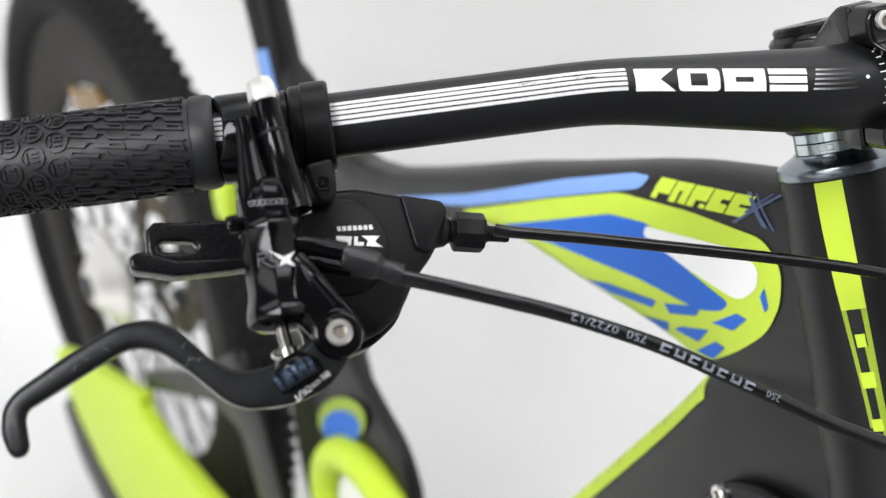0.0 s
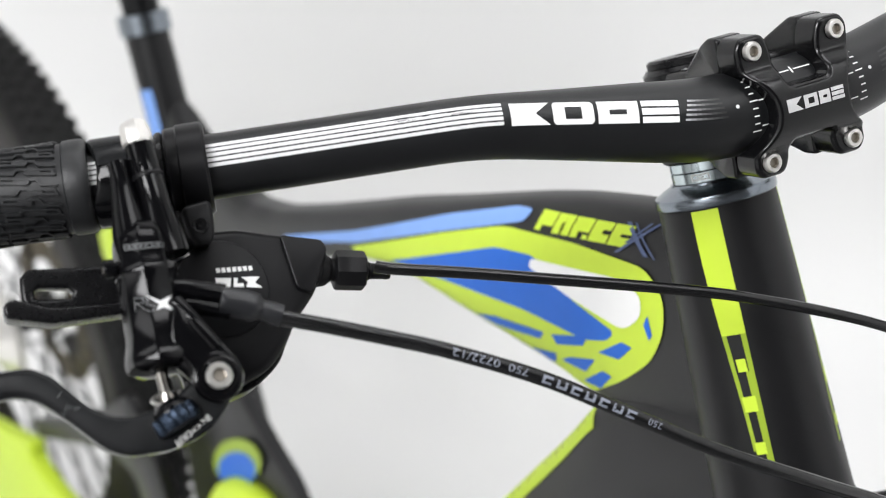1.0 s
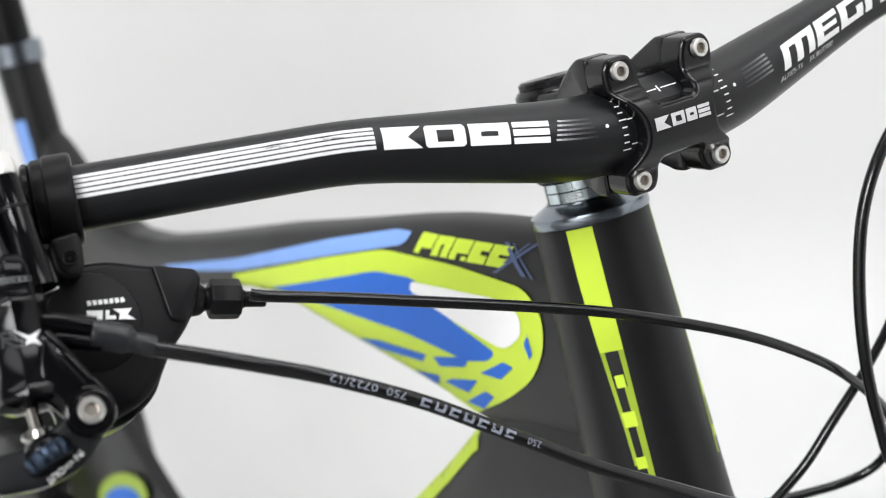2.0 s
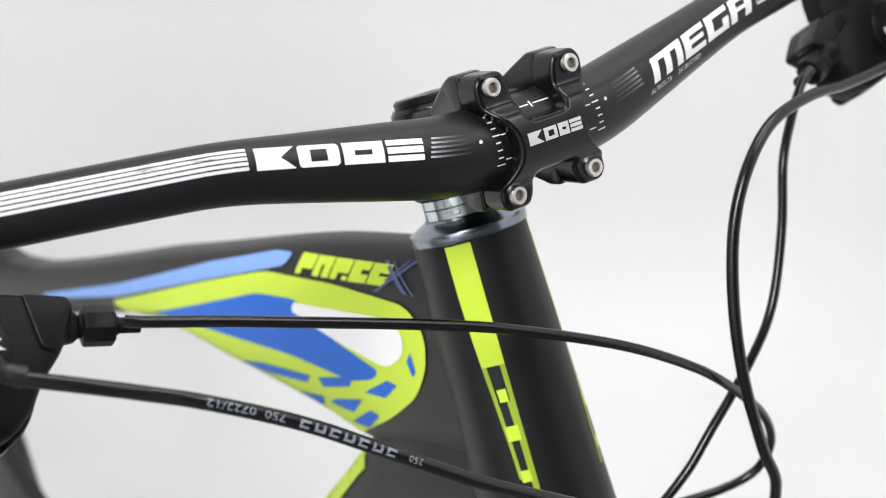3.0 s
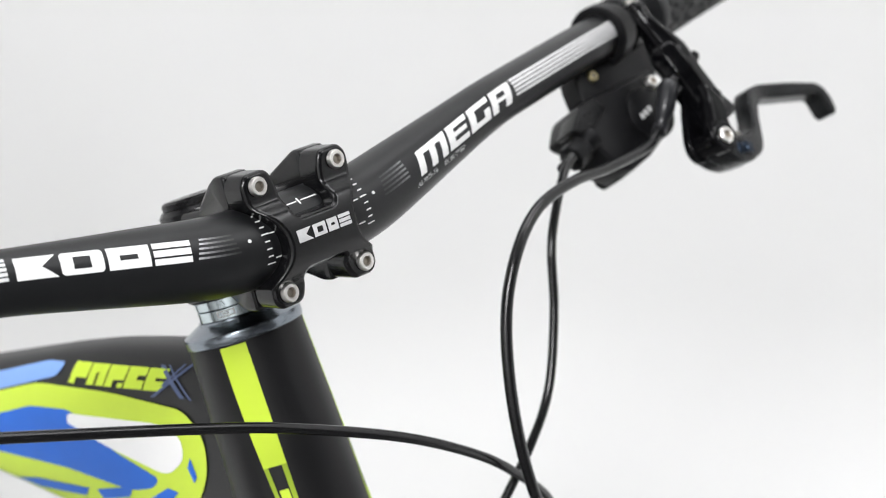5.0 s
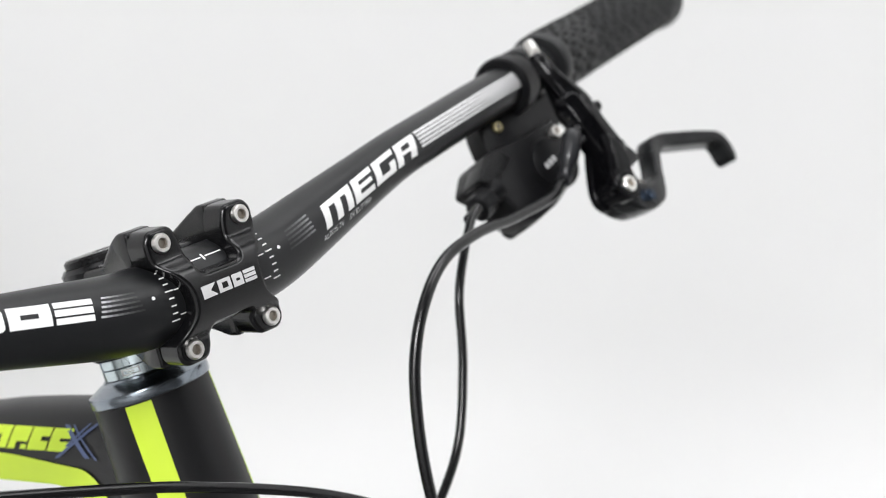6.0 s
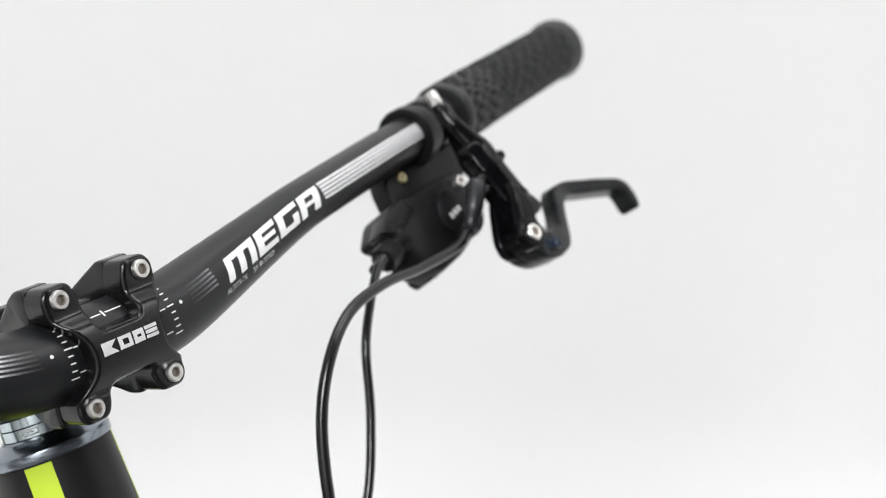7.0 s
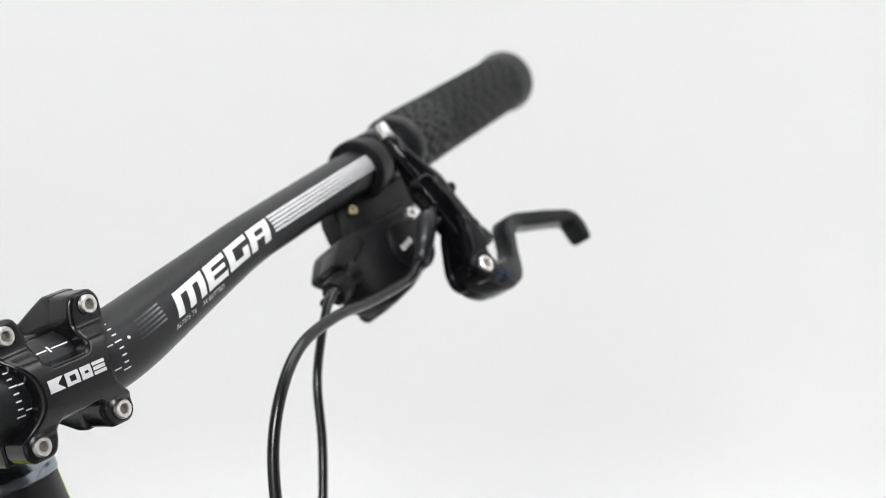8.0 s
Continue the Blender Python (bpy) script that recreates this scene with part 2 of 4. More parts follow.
def build_sweep():
    """A white curved background: a floor that rises through a cove into a round wall."""
    bm = bmesh.new()
    rings = []
    n = 96
    for k in range(n + 1):
        deg = -55 + 190 * k / n
        yaw, wall = radians(deg), 2.4 - 0.6 * ease(2, 34, deg)
        cove = 0.35
        prof = [(1.0, 0.004), (wall - cove, 0.004)]
        for j in range(1, 21):
            a = math.pi / 2 * j / 20
            prof.append((wall - cove + cove * math.sin(a), 0.004 + cove * (1 - math.cos(a))))
        prof += [(wall, 2.98), (wall + 0.05, 2.98), (wall + 0.05, -0.04), (1.0, -0.04)]
        rings.append([bm.verts.new((-0.3 + r * math.sin(yaw), -0.35 + r * math.cos(yaw), z)) for r, z in prof])
    m = len(prof)
    for A, Bq in zip(rings, rings[1:]):
        for k in range(m):
            bm.faces.new((A[k], A[(k + 1) % m], Bq[(k + 1) % m], Bq[k]))
    bm.faces.new(rings[0])
    bm.faces.new(rings[-1])
    bmesh.ops.recalc_face_normals(bm, faces=bm.faces)
    tagged(part("backdrop", bm, M_SWEEP, None), "seamless white curved studio background", "backdrop", kind="structure")


build_sweep()

# ---- handlebar ----
BAR = []
_y, _z = 14.3, -23.2
for _i in range(0, 461):
    w1, w2 = ease(12.5, 52.5, _i), ease(102, 142, _i)
    _y += 0.0809 * w1 * (1 - w2) + 0.2581 * w2
    _z += 0.2203 * w1 * (1 - w2) + 0.0743 * w2
    BAR.append((_y, _z, 15.9 - 4.8 * ease(15, 136, _i)))


def bar_at(x):
    i = min(459.0, abs(x))
    k = int(i)
    f = i - k
    y, z, r = [a + (b - a) * f for a, b in zip(BAR[k], BAR[k + 1])]
    return y, z - 0.014 * max(0.0, x - 200), r


def on_bar(x, ang, lift=0.12, radius=None):
    """A point on the bar's surface: ang in degrees from straight ahead upwards."""
    y, z, r = bar_at(x)
    y0, z0, _ = bar_at(x - 1)
    y1, z1, _ = bar_at(x + 1)
    t = Vector((2, y1 - y0, z1 - z0)).normalized()
    f = Vector((0, -1, 0))
    f = (f - f.dot(t) * t).normalized()
    u = f.cross(t) if f.cross(t).z > 0 else t.cross(f)
    a = radians(ang)
    p = Vector((x, y, z)) + ((radius or r) + lift) * (math.cos(a) * f + math.sin(a) * u)
    return V(*p)


def bar_frame(x):
    """z along the bar towards the rider's left, x up."""
    a, b = V(x - 1, *bar_at(x - 1)[:2]), V(x + 1, *bar_at(x + 1)[:2])
    return frame_of(V(x, *bar_at(x)[:2]), b - a, BIKE.to_3x3() @ Vector((0, 0, 1)))


def bar_print(polys, name, material, parent, label="", a0=0.0):
    """Print on the bar: u along x, v in millimetres round it upwards from angle a0."""
    part(name, print_on(polys, lambda u, v: on_bar(u, a0 + math.degrees(v / bar_at(u)[2])), 2.5), material, parent, label)


def build_handlebar():
    t = thing("handlebar", V(0, *BAR[0][:2]), "bead-blasted matte black riser handlebar with white print", "handlebar")
    xs = [-425 + 5 * k for k in range(171)]
    bm = sweep([V(x, *bar_at(x)[:2]) for x in xs], [bar_at(x)[2] / 1000 for x in xs], 48)
    part("bar", bm, M_BAR, t)
    # brand mark drawn as plain slotted blocks
    lo, hi = 1.0, 9.2
    notch = [[(-112, lo), (-98.4, lo), (-103.6, 5.1), (-98.4, hi), (-112, hi)]]
    slot = [[(-97.4, 2.0), (-96.4, lo), (-93.0, lo), (-93.0, hi), (-96.4, hi), (-97.4, 8.2)], rect(-93.0, lo, -87.0, 2.9), rect(-93.0, 7.3, -87.0, hi), [(-87.0, lo), (-83.6, lo), (-82.6, 2.0), (-82.6, 8.2), (-83.6, hi), (-87.0, hi)]]
    step = [rect(-81.2, lo, -66.2, 4.2), rect(-81.2, 4.2, -77.0, 6.0), rect(-70.6, 4.2, -66.2, 6.0), rect(-81.2, 6.0, -66.2, hi)]
    comb = [rect(-65.0, lo, -51.2, 3.2), rect(-65.0, 3.9, -51.2, 6.3), rect(-65.0, 7.0, -51.0, hi)]
    for polys in (notch, slot, step, comb):
        bar_print(polys, "brand_block", M_WHITE, t, "white brand block")
    for k in range(5):
        v0 = 1.2 + 1.75 * k
        bar_print([rect(-258, v0 + 0.3, -114.5, v0 + 1.5)], "stripe_print", M_SILVER, t, "long silver pinstripe")
        for j, tone in enumerate(FADE):
            f0, f1 = j / len(FADE), (j + 1) / len(FADE)
            a, b = -49.0 + 0.4 * k, -32.5 - 0.5 * k
            bar_print([rect(a + (b - a) * f0, v0 + 0.25, a + (b - a) * f1, v0 + 1.0)], "fade_print", tone, t, "pinstripe fading into black")
            if j > 1:
                a, b = 58.0, 37 + 0.5 * k
                bar_print([rect(a + (b - a) * f1, v0 + 0.0, a + (b - a) * f0, v0 + 0.8)], "fade_print", tone, t, "pinstripe fading into black")
        bar_print([rect(130.0, v0 - 1.6, 268, v0 - 0.4)], "stripe_print", M_SILVER, t, "long silver pinstripe")
    rnd = random.Random(9)
    scuffs = []
    for k in range(16):
        u, v, L = rnd.uniform(-152, -126), rnd.uniform(6.2, 9.9), rnd.uniform(2.0, 6.0)
        scuffs.append([(u, v), (u + L, v + 0.3), (u + L + 0.5, v + 0.45), (u + 0.4, v + 0.25)])
    part("scuff_mark", print_on(scuffs, lambda u, v: on_bar(u, math.degrees(v / bar_at(u)[2]), 0.16), 6), M_BAR, t, "dark rub marks across the pinstripes")
    # model name as slanted blocks
    lo, hi = -1.9, 7.6
    blocks = [[rect(59, lo, 63, hi), rect(63, 5.2, 67, hi), rect(67, lo, 71, hi), rect(71, 5.2, 74.5, hi), rect(74.5, lo, 78.4, hi)],
              [rect(80, lo, 84.4, hi), rect(84.4, lo, 94, 0.3), rect(84.4, 2.0, 93, 3.8), rect(84.4, 5.3, 94, hi)],
              [rect(95.6, lo, 100, hi), rect(100, lo, 110, 0.3), rect(100, 5.3, 110, hi), rect(106, 0.3, 110, 3.0)],
              [rect(111.6, lo, 115.8, hi), rect(115.8, 5.3, 121.5, hi), rect(115.8, 1.6, 121.5, 3.2), rect(121.5, lo, 126, hi)]]
    for polys in blocks:
        bar_print([[(u + 0.35 * v, v) for u, v in p] for p in polys], "model_block", M_WHITE, t, "slanted white model block")
    tri = words("AL7075-T6", 3.0, 0.2)
    bar_print([[(55.2 + u, -5.4 + v) for u, v in p] for p in tri], "alloy_print", M_SILVER, t, "small silver alloy lettering")
    tri = words("3X BUTTED", 3.0, 0.2)
    bar_print([[(73.2 + u, -5.4 + v) for u, v in p] for p in tri], "alloy_print", M_WHITE, t, "small white alloy lettering")
    for x, inner, dot in ((-21.2, -17.6, -28.2), (27.0, 22.6, 32.2)):
        for k in range(9):
            ang = -20 + 10.2 * k
            w = 1.1 if k % 4 else 1.7
            bar_print([rect(x - w, -0.28, x + w, 0.28)], "tick_print", M_WHITE, t, "", ang)
        for k in range(3):
            bar_print([rect(inner - 1.6, -0.25, inner + 1.6, 0.25)], "tick_print", M_WHITE, t, "", -14 + 34 * k)
        ring = [(dot + 0.75 * math.cos(a), 0.75 * math.sin(a)) for a in (k * math.pi / 5 for k in range(10))]
        bar_print([ring], "dot_print", M_SILVER, t, "", 18)
    bar_print([rect(-8.5, -0.3, -1, 0.3), rect(1, -0.3, 8.5, 0.3), rect(-0.4, -1.6, 0.4, 1.6)], "centre_mark", M_WHITE, t, "white centring mark", 50)


build_handlebar()


# ---- stem ----
LEAN = 7.0
AX = BIKE.to_3x3() @ Vector((0, math.sin(radians(LEAN)), math.cos(radians(LEAN))))
HEAD = V(0, 65.7, -67)
STEER = frame_of(HEAD, AX, BIKE.to_3x3() @ Vector((0, -1, 0)))
CY, CZ = BAR[0][0], BAR[0][1]


def around(x, ang, r):
    a = radians(ang)
    return V(x, CY - r * math.cos(a), CZ + r * math.sin(a))


def build_bolt(at, axis, parent, r=4.1, h=5.0, material=M_STEEL, label="silver socket-head bolt"):
    m = frame_of(at, axis)
    bolt = part("bolt", lathe([(-6, r * 0.6), (-h * 0.5, r * 0.6), (-h * 0.5, r), (h * 0.28, r), (h * 0.45, r * 0.86), (h * 0.45, r * 0.56), (h * 0.40, r * 0.52), (-h * 0.35, r * 0.50), (-h * 0.35, 0)], m, 28), material, parent, label)
    bm = bmesh.new()
    ring = [[bm.verts.new(m @ Vector((q * r * 1e-3 * math.cos(k * math.pi / 3), q * r * 1e-3 * math.sin(k * math.pi / 3), z * h * 1e-3))) for k in range(6)] for q, z in ((0.54, 0.40), (0.46, 0.36), (0.44, 0.14))]
    for A, Bq in zip(ring, ring[1:]):
        for k in range(6):
            bm.faces.new((A[k], A[(k + 1) % 6], Bq[(k + 1) % 6], Bq[k]))
    bm.faces.new(ring[2])
    part("socket", bm, M_STEEL_DARK, bolt, smooth=False)


def build_stem():
    t = thing("stem", V(0, 78, -50), "short anodised black stem with a four-bolt faceplate", "stem")
    fwd = BIKE.to_3x3() @ Vector((0, -1, 0.04))
    # faceplate: an H with four bolt bosses that flow out of the curved middle band
    half = [(9.6, -14.6), (9.6, -2.0), (12.2, 5.4), (22.4, 5.4), (25.2, 1.6), (24.8, -6.5), (20.4, -11.5), (17.0, -17.0), (16.2, -23.0), (17.0, -28.5),
            (20.4, -33.0), (24.6, -36.5), (25.2, -43.0), (22.4, -46.6), (12.4, -46.6), (9.6, -41.0), (9.6, -34.6)]
    outline = half + [(-x, z) for x, z in reversed(half)]
    def front(z):
        d = z - CZ
        band = 22.65 - math.sqrt(max(0.0, 22.65 ** 2 - min(abs(d), 17.0) ** 2))
        ear = 8.85 if d > 0 else 6.15
        return CY - 22.65 + min(band + (ear - band) * ease(12.0, 19.0, abs(d)), ear)
    depth = 12.0
    pts = rounded(outline, 3.2, 5)
    flat = bmesh.new()
    lo, hi = [[flat.verts.new((p.x, p.y, w)) for p in pts] for w in (0.0, depth)]
    flat.faces.new(lo[::-1])
    flat.faces.new(hi)
    for i in range(len(pts)):
        j = (i + 1) % len(pts)
        flat.faces.new((lo[i], lo[j], hi[j], hi[i]))
    bmesh.ops.recalc_face_normals(flat, faces=flat.faces)
    rim = [e for e in flat.edges if e.verts[0].co.z > depth - 0.1 and e.verts[1].co.z > depth - 0.1]
    bmesh.ops.bevel(flat, geom=rim, offset=1.9, segments=5, affect="EDGES", profile=0.5, clamp_overlap=True)
    for k in range(1, 44):
        bmesh.ops.bisect_plane(flat, geom=flat.verts[:] + flat.edges[:] + flat.faces[:], plane_co=(0, -46.6 + 1.2 * k, 0), plane_no=(0, 1, 0))
    for v in flat.verts:
        x, z, w = v.co
        v.co = V(x, front(z) + depth - w, z)
    bmesh.ops.recalc_face_normals(flat, faces=flat.faces)
    plate = part("faceplate", flat, M_FACE, t, "curved black faceplate", angle=60)
    plate.modifiers.new("even_normals", "WEIGHTED_NORMAL").keep_sharp = True
    for s in (-1, 1):
        for z, y in ((0.0, 0.5), (-41.0, -2.2)):
            build_bolt(V(s * 18.6, y + 0.2, z), fwd, plate, 3.75)
    # brand blocks on the faceplate
    def on_plate(u, v):
        return around(u, math.degrees(v / 22.5), 22.85)
    lo, hi = -0.9, 4.6
    polys = [[(-13.6, lo), (-6.3, lo), (-9.4, 1.85), (-6.3, hi), (-13.6, hi)],
             rect(-5.6, lo, -3.6, hi), rect(-3.6, lo, -0.8, lo + 1.5), rect(-3.6, hi - 1.5, -0.8, hi), rect(-0.8, lo, 0.9, hi),
             rect(1.7, lo, 7.0, 1.35), rect(1.7, 1.35, 3.5, 2.45), rect(5.4, 1.35, 7.0, 2.45), rect(1.7, 2.45, 7.0, hi),
             rect(7.7, lo, 13.8, lo + 1.5), rect(7.7, 1.05, 13.6, 2.65), rect(7.7, hi - 1.5, 13.8, hi)]
    polys = [[(0.93 * u, 1.85 + 0.86 * (v - 1.85)) for u, v in p] for p in polys]
    part("brand_print", print_on(polys, on_plate, 1.5), M_PLATE, plate, "silver brand blocks")
    # rear half of the bar clamp and the body
    out = [(15.0, -38), (26, -41), (40, -40), (58, -48), (78, -49), (78, -12), (60, -10.5), (40, -9), (26, -6), (15.0, -6)]
    part("stem_body", prism(out, -16.5, 16.5, lambda u, v, w: V(w, u, v), 3.0, 3, 3.0), M_FACE, t, "forged black body")
    for sg in (-1, 1):
        for prof in ([(12.6, 5.6), (19, 5.8), (26, 2.2), (46, -9), (46, -16), (12.6, -12)], [(12.6, -47.5), (20, -47.8), (27, -45.5), (46, -40), (46, -30), (12.6, -34)]):
            lo, hi = sorted((sg * 12.4, sg * 24.4))
            part("clamp_lug", prism(prof, lo, hi, lambda u, v, w: V(w * (1 - 0.22 * ease(20, 46, u)), u, v), 1.6, 3, 2.0), M_FACE, t)
    m = STEER
    part("steerer_clamp", lathe([(17.5, 17.5), (18.5, 18.6), (55, 18.6), (57, 17.0), (57.5, 0)], m, 40), M_FACE, t)
    part("top_cap", lathe([(57.3, 16.2), (59.6, 16.2), (60.6, 15.0), (60.8, 4), (59.8, 3.4), (59.8, 0)], m, 40), M_PLASTIC2, t, "black top cap")
    part("sticker_print", print_on([rect(-12, 42, 12, 60)], lambda u, v: V(u, v, -9.0 - 0.075 * (v - 40) + 0.25), 5), M_SILVER, t, "white brand patch")


build_stem()


# ---- headset ----
def build_headset():
    t = thing("headset", HEAD, "gunmetal headset with polished spacers under the stem", "headset")
    part("upper_cup", lathe([(-0.6, 23.8), (-0.2, 25.0), (0.3, 25.3), (3.4, 25.3), (4.2, 25.0), (4.6, 24.2), (7.4, 19.0), (8.0, 17.6), (8.8, 17.2), (8.8, 0)], STEER, 64), M_GUN, t, "bevelled gunmetal cup")
    part("spacer", lathe([(8.9, 15.6), (9.1, 16.4), (13.2, 16.4), (13.5, 15.8), (13.5, 0)], STEER, 48), M_SPACER, t, "polished blue-grey spacer")
    part("spacer", lathe([(13.6, 15.6), (13.8, 16.4), (17.6, 16.4), (17.8, 15.8), (17.8, 0)], STEER, 48), M_SPACER, t, "polished blue-grey spacer")
    def on_ring(u, v, r):
        a = u / r
        return STEER @ Vector((r * math.cos(a) / 1000, r * math.sin(a) / 1000, v / 1000))
    part("spacer_mark", print_on([rect(-18, 10.0, -17.2, 12.8), rect(-10.8, 10.0, -10, 12.8), rect(-17.2, 12.1, -10.8, 12.8), rect(-17.2, 10, -10.8, 10.6), rect(-15.4, 11.0, -12.4, 11.7)],
                                 lambda u, v: on_ring(u, v, 16.5), 1.5), M_WHITE, t, "small white mark")


build_headset()


# ---- bicycle frame ----
TH = radians(6.0)


def F(y, z, x=0.0):
    """Frame coordinates: y to the rear from the steering axis, z up from the head tube's top, x to the rider's left."""
    return V(-math.sin(TH) * y + math.cos(TH) * x, 65.7 + math.cos(TH) * y + math.sin(TH) * x, -67 + z)


REAR = radians(11.23)
HUB = F(1221.6, -243.5, -51.4)


def W(y, z, x=0.0):
    """Rear wheel coordinates: y to the rear and z up from the hub, x to the rider's left."""
    return HUB + BIKE.to_3x3() @ (Vector((-math.sin(REAR) * y + math.cos(REAR) * x, math.cos(REAR) * y + math.sin(REAR) * x, z)) / 1000)


def between(rows, y):
    """Linear look-up in rows sorted by their first number."""
    if y <= rows[0][0]:
        return rows[0][1:]
    for a, b in zip(rows, rows[1:]):
        if y <= b[0]:
            f = (y - a[0]) / (b[0] - a[0])
            return [p + (q - p) * f for p, q in zip(a[1:], b[1:])]
    return rows[-1][1:]


def section(rows, y):
    trio = [between(rows, y + d) for d in (-8, 0, 8)]
    return [sum(c) / 3 for c in zip(*trio)]


# rear distance, top edge, bottom edge, half width
TOP_TUBE = [(0, -5.5, -112, 21), (30, -5.5, -114, 21), (60, -5.5, -115, 21), (96, -6.5, -111, 21), (133, -9.5, -99, 20.5), (212, -18.5, -83, 20), (278, -25.5, -67, 19),
            (330, -32.5, -68, 18), (400, -41.5, -76, 17), (470, -49, -86, 17), (520, -48, -92, 17), (560, -36, -98, 17), (600, -14, -104, 17), (640, 24, -110, 17)]
DOWN_TUBE = [(0, -88, -190, 24), (50, -88, -205, 25), (91, -102, -222, 26), (131, -134, -250, 27), (195, -180, -290, 27), (300, -255, -355, 27), (450, -360, -450, 26), (640, -470, -540, 26)]


def tube_side(rows, y, z, lift=0.0, power=2.8):
    top, bot, half = section(rows, y)
    c, h = (top + bot) / 2, (top - bot) / 2
    d = min(0.995, abs(z - c) / h)
    return F(y, z, -half * (1 - d ** power) ** (1 / power) - lift)


def tube_loft(rows, n=120, seg=64, power=2.8):
    bm = bmesh.new()
    rings = []
    for k in range(n + 1):
        y = rows[0][0] + (rows[-1][0] - rows[0][0]) * k / n
        top, bot, half = section(rows, y)
        ring = []
        for j in range(seg):
            a = 2 * math.pi * j / seg
            ca, sa = math.cos(a), math.sin(a)
            e = 2 / power
            ring.append(bm.verts.new(F(y, (top + bot) / 2 + (top - bot) / 2 * math.copysign(abs(sa) ** e, sa), half * math.copysign(abs(ca) ** e, ca))))
        rings.append(ring)
    for A, Bq in zip(rings, rings[1:]):
        for j in range(seg):
            bm.faces.new((A[j], A[(j + 1) % seg], Bq[(j + 1) % seg], Bq[j]))
    bm.faces.new(rings[0])
    bm.faces.new(rings[-1])
    bmesh.ops.recalc_face_normals(bm, faces=bm.faces)
    return bm


def head_point(d, ang, lift=0.12):
    """On the head tube: d down from its top, ang from straight ahead to the rider's left."""
    r = 24.5 + 0.038 * d + 10 * ease(130, 200, d) + lift
    a = radians(ang)
    return STEER @ Vector((r * math.cos(a) / 1000, r * math.sin(a) / 1000, -d / 1000))


def build_frame():
    t = thing("bicycle_frame", F(0, -90), "matte black mountain bike frame with lime and blue graphics", "bicycle frame")
    prof = [(-0.6 - d, 24.5 + 0.038 * d + 10 * ease(130, 200, d)) for d in (0, 1, 20, 45, 80, 110, 130, 150, 170, 190, 200)]
    head = part("head_tube", lathe([(-0.3, 22.5)] + prof + [(-201, 0)], STEER, 64), M_FRAME, t, "tapered matte black head tube")
    # one stripe on each side of the head tube
    def stripe(sgn):
        W = lambda u, v: head_point(v, u if sgn > 0 else 15 - 12 * ease(30, 115, v) - u)
        left = lambda d: -59.5 + 11.5 * ease(10, 110, d)
        right = -33.5
        def col(f0, f1, d0, d1, n=5):
            pts = []
            for k in range(n + 1):
                d = d0 + (d1 - d0) * k / n
                pts.append((left(d) + (right - left(d)) * f0, d))
            for k in range(n, -1, -1):
                d = d0 + (d1 - d0) * k / n
                pts.append((left(d) + (right - left(d)) * f1, d))
            return pts
        bright = [col(0, 1, 1.0, 53), col(0.3, 0.72, 63.2, 68.6), col(0.1, 0.78, 79, 85.5), col(0.14, 0.72, 98.5, 103.6)]
        dim = [col(0, 0.2, 53, 79), col(0.78, 1, 53, 110), col(0.62, 0.78, 68.6, 79), col(0, 0.1, 79, 98.5), col(0.1, 0.22, 85.5, 98.5), col(0.64, 0.78, 85.5, 110), col(0, 0.14, 98.5, 102)]
        part("stripe_print", print_on(bright, W, 6), M_LIME, head, "lime stripe with bright blocks")
        part("stripe_border", print_on(dim, W, 6), M_LIME_DIM, head, "olive lime border round dark cells")
    stripe(1)
    stripe(-1)
    tt = part("top_tube", tube_loft(TOP_TUBE), M_FRAME, t, "deep hydroformed top tube")
    side = lambda lift: (lambda u, v: tube_side(TOP_TUBE, u, v, lift))
    def deco(name, polys, lift, material, label="", step=5):
        part(name, print_on(polys, side(lift + 0.4), step), material, tt, label)
    deco("pale_band", [rounded([(440, -62), (322, -45), (205, -23.4), (138, -13.4), (122, -13.2), (126, -17.6), (130, -19.6), (211, -32.9), (325, -53), (438, -66)], 3)], 0.3, M_PALE, "pale blue band", 2.5)
    deco("lime_field", [rounded([(335, -57), (212, -33.8), (146, -23), (85, -24.4), (30, -29.6), (19, -41), (22.5, -57), (35, -73), (60, -87.5), (104, -106.5),
                                 (124, -99), (186, -84.5), (263, -70), (323, -65)], 10, 5)], 0.3, M_LIME, "lime outlined field")
    deco("blue_flash", [rounded([(285, -59.5), (155, -34.7), (119, -34.6), (92, -52), (60, -63.8), (67, -69), (85, -72), (136, -65.4), (221, -60.8)], 6, 5)], 0.5, M_BLUE, "blue flash")
    deco("white_flash", [rounded([(121, -36.2), (50, -36.6), (35, -42.1), (37, -52.3), (52, -61.6), (92, -51.5), (124, -41)], 8, 6)], 0.7, M_WPAINT, "white flash")
    deco("white_edge", [[(323, -64.6), (263, -69.6), (186, -84), (126, -98), (120, -95), (186, -79.8), (263, -66.4), (318, -62.4)]], 0.5, M_WPAINT, "white edge under the lime field")
    for cell in ([(193, -77.5), (170, -74.6), (122, -74.8), (128, -79.6), (172, -80.5)], [(115, -74.6), (82, -69.4), (88, -75.4), (112, -79.4)], [(143, -88), (116, -85.2), (120, -91), (128, -92.4)],
                 [(80, -81), (104, -84.6), (112, -88), (92, -90)], [(98, -96.4), (76, -86), (70, -88), (84, -97.5)], [(76, -76.5), (55, -67.5), (48, -69), (60, -77)], [(36, -56), (32, -51), (31, -60), (34, -63)]):
        deco("blue_cell", [cell], 0.7, M_BLUE, "small blue cell")
